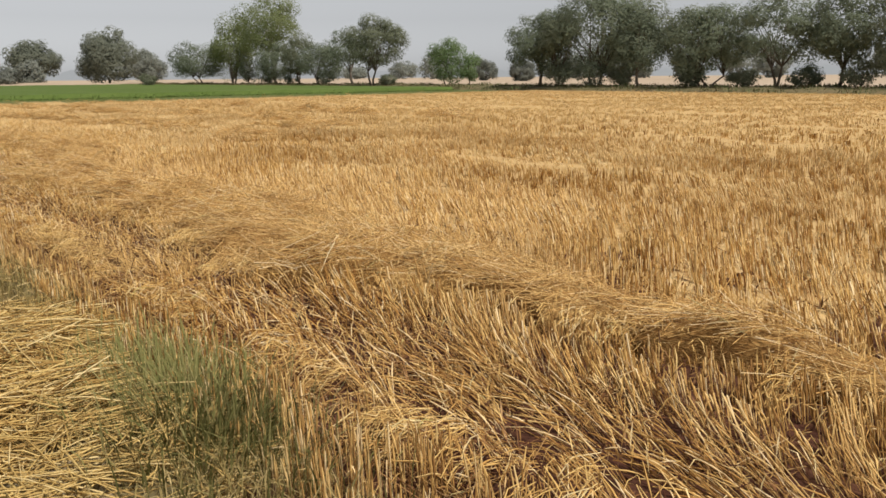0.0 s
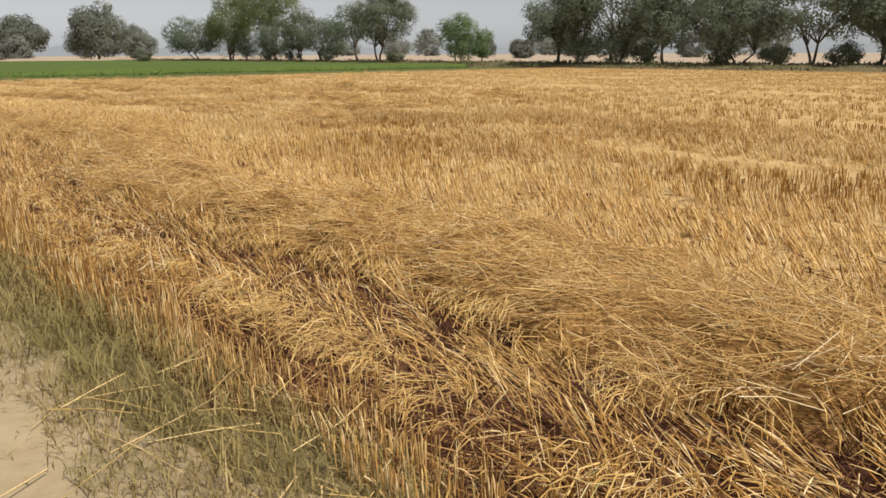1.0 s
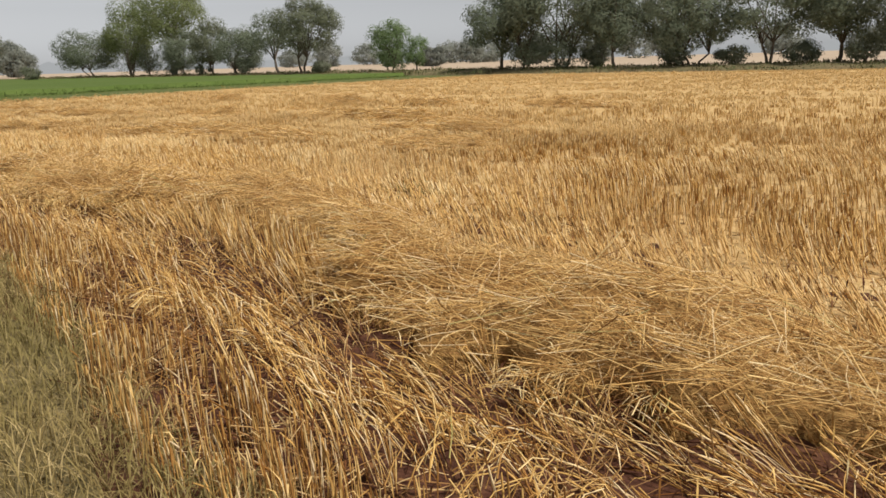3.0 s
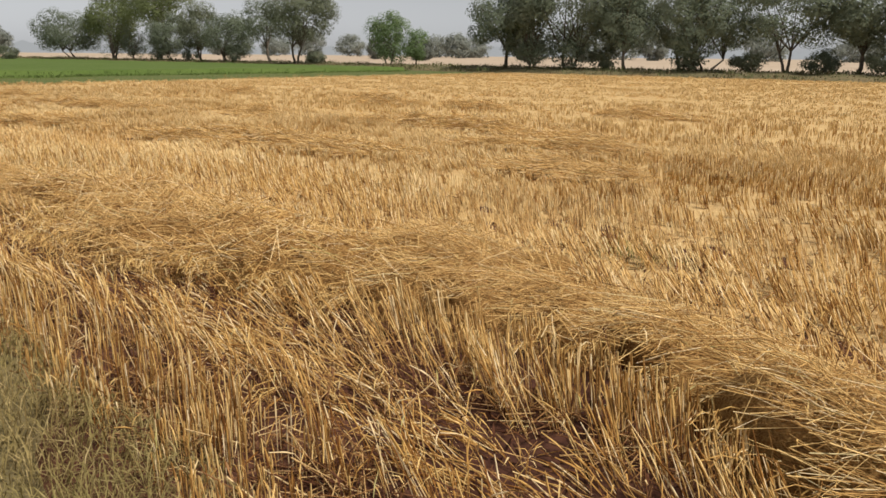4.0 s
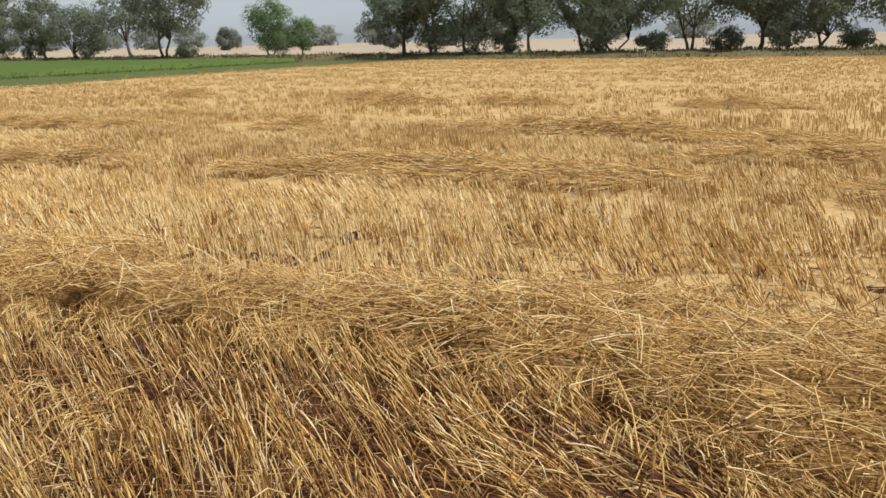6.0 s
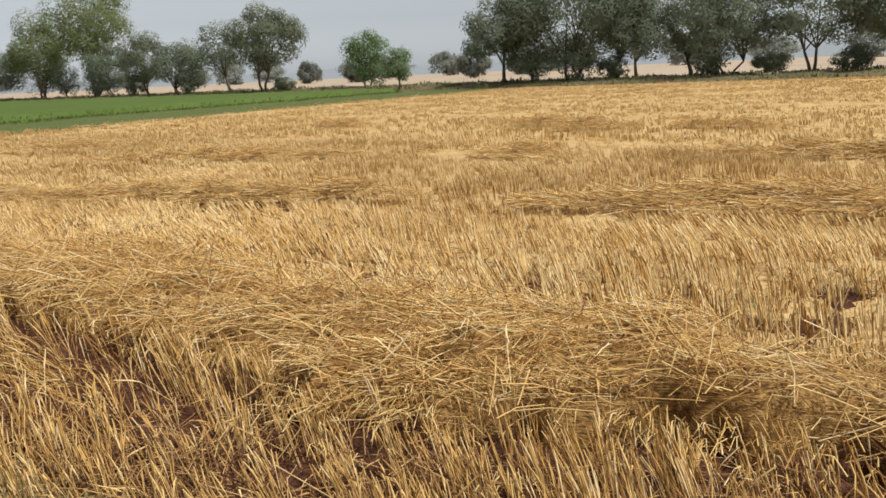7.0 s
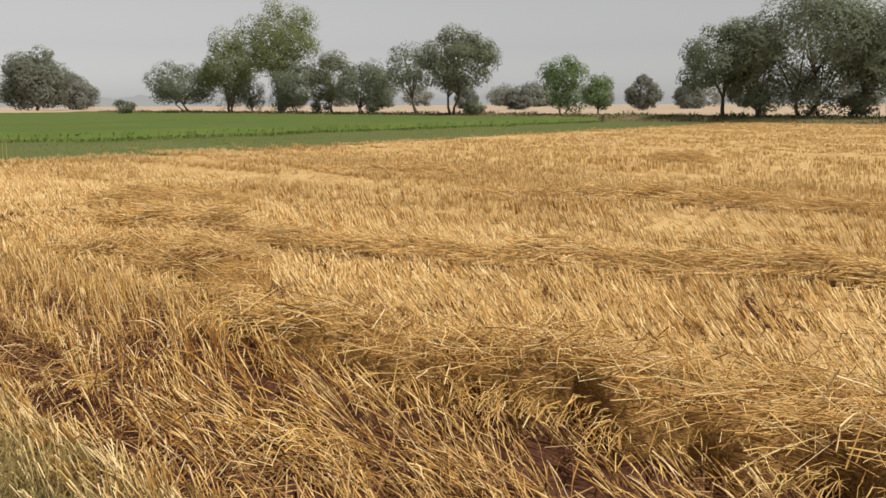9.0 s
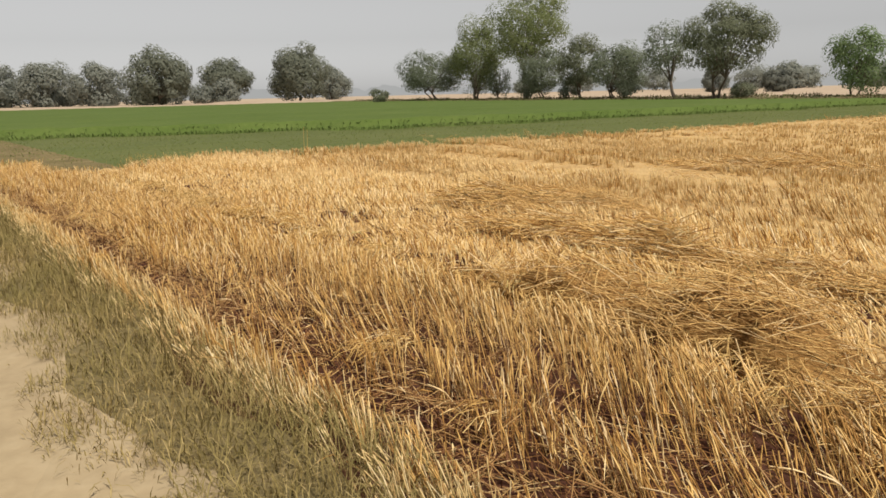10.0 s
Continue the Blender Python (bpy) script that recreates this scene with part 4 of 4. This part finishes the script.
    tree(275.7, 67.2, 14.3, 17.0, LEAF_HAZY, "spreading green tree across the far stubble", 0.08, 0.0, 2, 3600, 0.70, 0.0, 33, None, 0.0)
    tree(242.7, 40.7, 14.5, 17.1, LEAF_HAZY, "hazed green tree with a bare top across the far stubble", 0.06, 0.0, 2, 4200, 0.66, 0.0, 34, None, 0.0)
    tree(263.8, 27.2, 12.0, 14.0, far, "hazy pale tree on the far field edge", 0.1, 0.0, 2, 2200, 0.70, 0.0, 35, None, 0.0)
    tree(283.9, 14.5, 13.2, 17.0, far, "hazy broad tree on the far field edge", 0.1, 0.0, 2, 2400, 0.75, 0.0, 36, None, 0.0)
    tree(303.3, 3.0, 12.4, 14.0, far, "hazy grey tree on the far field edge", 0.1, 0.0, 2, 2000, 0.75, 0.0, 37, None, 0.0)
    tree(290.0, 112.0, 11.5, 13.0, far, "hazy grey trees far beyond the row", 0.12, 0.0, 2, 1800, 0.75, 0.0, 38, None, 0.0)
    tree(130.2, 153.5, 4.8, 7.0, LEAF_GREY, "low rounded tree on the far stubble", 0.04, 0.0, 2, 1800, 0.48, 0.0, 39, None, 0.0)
    tree(90.5, 142.9, 6.5, 6.8, LEAF_GREY, "round hazed tree on the far stubble", 0.06, 0.0, 2, 2000, 0.45, 0.0, 40, None, 0.0)
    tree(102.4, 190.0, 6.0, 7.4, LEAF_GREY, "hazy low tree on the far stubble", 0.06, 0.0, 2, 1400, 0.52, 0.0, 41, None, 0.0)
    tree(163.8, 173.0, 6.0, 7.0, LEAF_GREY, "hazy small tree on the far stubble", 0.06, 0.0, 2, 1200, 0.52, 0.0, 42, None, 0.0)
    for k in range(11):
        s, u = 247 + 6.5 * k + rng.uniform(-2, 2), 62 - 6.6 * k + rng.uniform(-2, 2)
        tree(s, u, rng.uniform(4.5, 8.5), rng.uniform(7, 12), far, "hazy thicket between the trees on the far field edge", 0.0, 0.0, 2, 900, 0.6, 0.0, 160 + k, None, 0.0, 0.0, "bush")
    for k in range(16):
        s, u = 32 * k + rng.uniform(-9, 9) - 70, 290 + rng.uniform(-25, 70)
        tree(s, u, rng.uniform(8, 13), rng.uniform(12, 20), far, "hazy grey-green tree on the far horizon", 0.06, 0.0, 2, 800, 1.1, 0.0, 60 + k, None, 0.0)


trees()


def far_woods():
    """The last line of woods on the horizon, one shape whose pale glow stands in for haze."""
    verts, quads = [], []
    count = 700
    for i in range(count + 1):
        a = radians(-75) + radians(150) * i / count
        r0 = 900
        hh = 7 + 5 * abs(math.sin(i * 0.21) * math.sin(i * 0.053 + 1)) + 3.5 * noise.noise((i * 0.35, 0.3, 0)) + 1.5 * noise.noise((i * 1.3, 4, 0))
        x, y = math.sin(a) * r0, math.cos(a) * r0
        verts += [(x, y, -1), (x, y, hh), (x * 1.01, y * 1.01, hh), (x * 1.01, y * 1.01, -1)]
        if i:
            b = 4 * i
            quads += [(b - 4, b, b + 1, b - 3), (b - 3, b + 1, b + 2, b - 2), (b - 2, b + 2, b + 3, b - 1)]
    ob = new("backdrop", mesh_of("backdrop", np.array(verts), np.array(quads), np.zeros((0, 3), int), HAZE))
    tagged(ob, "pale line of distant woods in the haze", "backdrop", kind="structure")


far_woods()


# ---- bank, green crop, verge ----
def greenery():
    n = 30000
    s, u = scatter(n, -14, 150, 55.6, 63.4)
    tall = np.clip(0.6 + 0.6 * wave(s, u, 5.0, 71), 0.15, 1.3)
    x, y = world_xy(s, u)
    z = 0.40 * np.clip(np.sin((u - 56) / 8 * math.pi), 0, 1) ** 0.7
    stuff("bank_weeds", [blades(x, y, z, rng.uniform(0, 6.28, n), rng.uniform(0.3, 1.3, n), 0.40 * tall * rng.uniform(0.4, 1.2, n), rng.uniform(0.05, 0.11, n))],
          WEEDS, "dark weeds and dry grass along the bank under the trees", "weeds")
    n = 30000
    s, u = scatter(n, 36.5, 56, -4, 56)
    u = np.where(u < field_edge(s), u + 20, u)
    keep = s < 54 - 0.4 * np.minimum(u, 15)
    s, u = s[keep], u[keep]
    n = len(s)
    x, y = world_xy(s, u)
    tall = 0.055 + 0.015 * wave(s, u, 3.0, 72)
    stuff("low_green_crop", [blades(x, y, 0 * x + SOIL_Z, rng.uniform(0, 6.28, n), rng.uniform(0.7, 1.1, n), tall * rng.uniform(0.6, 1.2, n), rng.uniform(0.02, 0.04, n))],
          CROP_LOW, "low grey-green fodder crop", "crop")
    ss, us = np.concatenate([np.arange(42, 70, 0.35), np.arange(70, 149, 1.0)]), np.arange(-20, 56, 1.0)
    s, u = np.meshgrid(ss, us, indexing="ij")
    ahead = s - (54 - 0.4 * np.minimum(u, 15) + 0.5 * wave(s, u, 5.0, 78))
    z = SOIL_Z - 0.1 + np.clip(ahead / 0.35, 0, 1) * (0.50 + 0.03 * wave(s, u, 2.5, 79) + 0.02 * wave(s, u, 0.9, 80)) * (u > field_edge(s)) * (u < 55.5)
    x, y = world_xy(s, u)
    index = np.arange(s.size).reshape(s.shape)
    quads = np.stack([index[:-1, :-1], index[1:, :-1], index[1:, 1:], index[:-1, 1:]], 2).reshape(-1, 4)
    stuff("crop_canopy", [(np.stack([x, y, z], 2).reshape(-1, 3), quads, np.zeros((0, 3), int))], CANOPY, "close green canopy of the fodder crop", "crop")
    # An added line of darker blades imitates the shaded front of the crop.
    n = 7000
    u = rng.uniform(-18, 55, n)
    s = 54 - 0.4 * np.minimum(u, 15)
    s = s + 0.5 * wave(s, u, 5.0, 78) - 0.25 + rng.normal(0, 0.22, n)
    x, y = world_xy(s, u)
    stuff("crop_front_shade", [blades(x, y, 0 * x + SOIL_Z, rng.uniform(0, 6.28, n), rng.uniform(0.3, 1.0, n), rng.uniform(0.10, 0.26, n), rng.uniform(0.02, 0.05, n))],
          FRONT_SHADE, "added row of dark blades standing in for shade along the crop front", "grass")
    n = 44000
    s, u = 42 + 100 * rng.uniform(0, 1, n) ** 1.6, rng.uniform(-20, 55.4, n)
    u = np.where(u < field_edge(s), rng.uniform(0, 55, n), u)
    keep = s > 54 - 0.4 * np.minimum(u, 15) + 0.5 * wave(s, u, 5.0, 78)
    s, u = s[keep], u[keep]
    n = len(s)
    x, y = world_xy(s, u)
    stuff("green_crop", [blades(x, y, 0 * x + SOIL_Z + 0.16, rng.uniform(0, 6.28, n), rng.uniform(0.7, 1.1, n), rng.uniform(0.24, 0.36, n), rng.uniform(0.04, 0.08, n))],
          CROP_TALL, "bright green fodder crop behind a low ridge", "crop")
    n = 150000
    s, v = rng.uniform(-15, 36, n), rng.uniform(-1.0, 0.2, n)
    patch = 0.95 + 0.35 * wave(s, v, 0.7, 75) - np.clip((-0.73 + 0.22 * np.clip((-3 - s) / 2, 0, 1) - v + 0.16 * wave(s, v, 0.9, 77)) / 0.14, 0, 2) * rng.uniform(0.4, 1.4, n)
    keep = patch > rng.uniform(0, 0.8, n)
    s, v, patch = s[keep], v[keep], patch[keep]
    n = len(s)
    x, y = world_xy(s, v + field_edge(s))
    long = np.clip(0.08 + 0.11 * np.clip(patch, 0, 1) * np.exp(-((v + 0.2) / 0.35) ** 2), 0.05, 0.35)
    stuff("verge_grass", [blades(x, y, 0 * x, rng.uniform(0, 6.28, n), rng.uniform(0.4, 1.5, n), long * rng.uniform(0.5, 1.5, n), rng.uniform(0.0026, 0.006, n))],
          VERGE, "dusty grey-green grass along the dirt track", "grass")


greenery()


# ---- straw on the track ----
def straw_heap():
    n, k = 1700, 3
    a, r = rng.uniform(0, 6.28, n), rng.uniform(0, 1, n) ** 0.6
    s, u = -9.7 + 1.6 * r * np.cos(a), 0.72 + 0.62 * r * np.sin(a) + 0.12 * r * np.sin(3 * a)
    top = 0.17 * np.clip(1 - r ** 2, 0, 1) + 0.04 * wave(s, u, 0.5, 81)
    z = 0.02 + np.clip(top, 0, 1) * rng.uniform(0.05, 1, n)
    heading = S_HEADING + 1.2 + 0.8 * wave(s, u, 0.9, 82) + rng.normal(0, 0.7, n)
    x, y = world_xy(s, u)
    x, y, z, heading = tufts(k, x, y, z, heading)
    n = len(x)
    heading, length = heading + rng.normal(0, 0.4, n), rng.uniform(0.10, 0.42, n)
    x, y, z = x + rng.normal(0, 0.04, n), y + rng.normal(0, 0.04, n), z + rng.normal(0, 0.008, n)
    x, y = x - np.cos(heading) * length / 2, y - np.sin(heading) * length / 2
    stuff("straw_heap", [stalks(x, y, z, heading, 1.5 + rng.normal(0, 0.1, n), 1.6 + rng.normal(0, 0.14, n), length, rng.uniform(0.0022, 0.0044, n), BARE)],
          CUT_STRAW, "loose heap of yellow cut straw at the side of the track", "straw")


straw_heap()


def loose_straws():
    """Single stalks blown on to the dust of the track and its edge, most of them round the heap."""
    for k in range(64):
        if k < 34:
            s, v, length = rng.uniform(-13, 30), -0.72 - 1.9 * rng.uniform(0, 1) ** 1.8, rng.uniform(0.07, 0.26)
        else:
            s, v, length = rng.uniform(-8.3, -6.9), rng.uniform(-0.75, 0.1), rng.uniform(0.25, 0.6)
        turn = rng.uniform(0, 6.28)
        p = at(s, v + float(field_edge(s)), 0.026 if v < -0.6 else 0.08)
        zero = np.zeros(1)
        sets = stalks(zero, zero, zero, zero + turn, zero + 1.50, zero + 1.60, zero + length, zero + rng.uniform(0.0022, 0.0036), BARE, rng.normal(0, 0.4))
        straw = new("straw", mesh_of("straw", *sets, CUT_STRAW if k % 2 else PALE))
        straw.location = p
        tagged(straw, "single dry yellow straw lying on the dusty track", "straw", group="loose straws on the track")


loose_straws()


def grass_tuft():
    """One thick clump of green grass at the foot of the straw heap."""
    n = 2600
    s, u = rng.normal(-10.55, 0.42, n), rng.normal(1.12, 0.16, n)
    x, y = world_xy(s, u)
    p = at(-10.55, 1.12)
    out = np.arctan2(y - p.y, x - p.x)
    ob = new("grass_tuft", mesh_of("grass_tuft", *blades(x - p.x, y - p.y, 0 * x - 0.01, out + rng.normal(0, 0.9, n), rng.uniform(0.1, 0.9, n), rng.uniform(0.12, 0.34, n), rng.uniform(0.004, 0.009, n)), TUFT))
    ob.location = p
    tagged(ob, "thick tuft of olive green grass beside the straw heap", "grass")


grass_tuft()


def weed_tufts():
    """Green weeds that come up through the flattened wheat."""
    sets = []
    for s, u, wide in ((-8.0, 3.9, 0.38), (1.8, 5.7, 0.16), (9.6, 4.9, 0.25), (15.2, 7.7, 0.35), (14.2, 4.1, 0.25)):
        n = 85
        x, y = world_xy(rng.normal(s, wide, n), rng.normal(u, wide * 0.5, n))
        sets.append(blades(x, y, 0 * x + SOIL_Z, rng.uniform(0, 6.28, n), rng.uniform(0.3, 1.2, n), rng.uniform(0.12, 0.27, n), rng.uniform(0.005, 0.011, n)))
    stuff("green_weeds", sets, TUFT, "sparse green weeds coming up through the flattened wheat", "weeds")


weed_tufts()


def stakes():
    """Two thin pale canes that mark a place in the low crop."""
    for s, u, h in ((39.6, 7.72, 0.58), (39.55, 7.81, 0.52)):
        zero = np.zeros(1)
        cane = new("marker_cane", mesh_of("marker_cane", *stalks(zero, zero, zero, zero, zero + 0.02, zero + 0.05, zero + h, zero + 0.008, BARE), CUT_STRAW))
        cane.location = at(s, u, SOIL_Z)
        tagged(cane, "thin pale cane stuck upright in the low green crop", "stake", group="canes in the crop")


stakes()
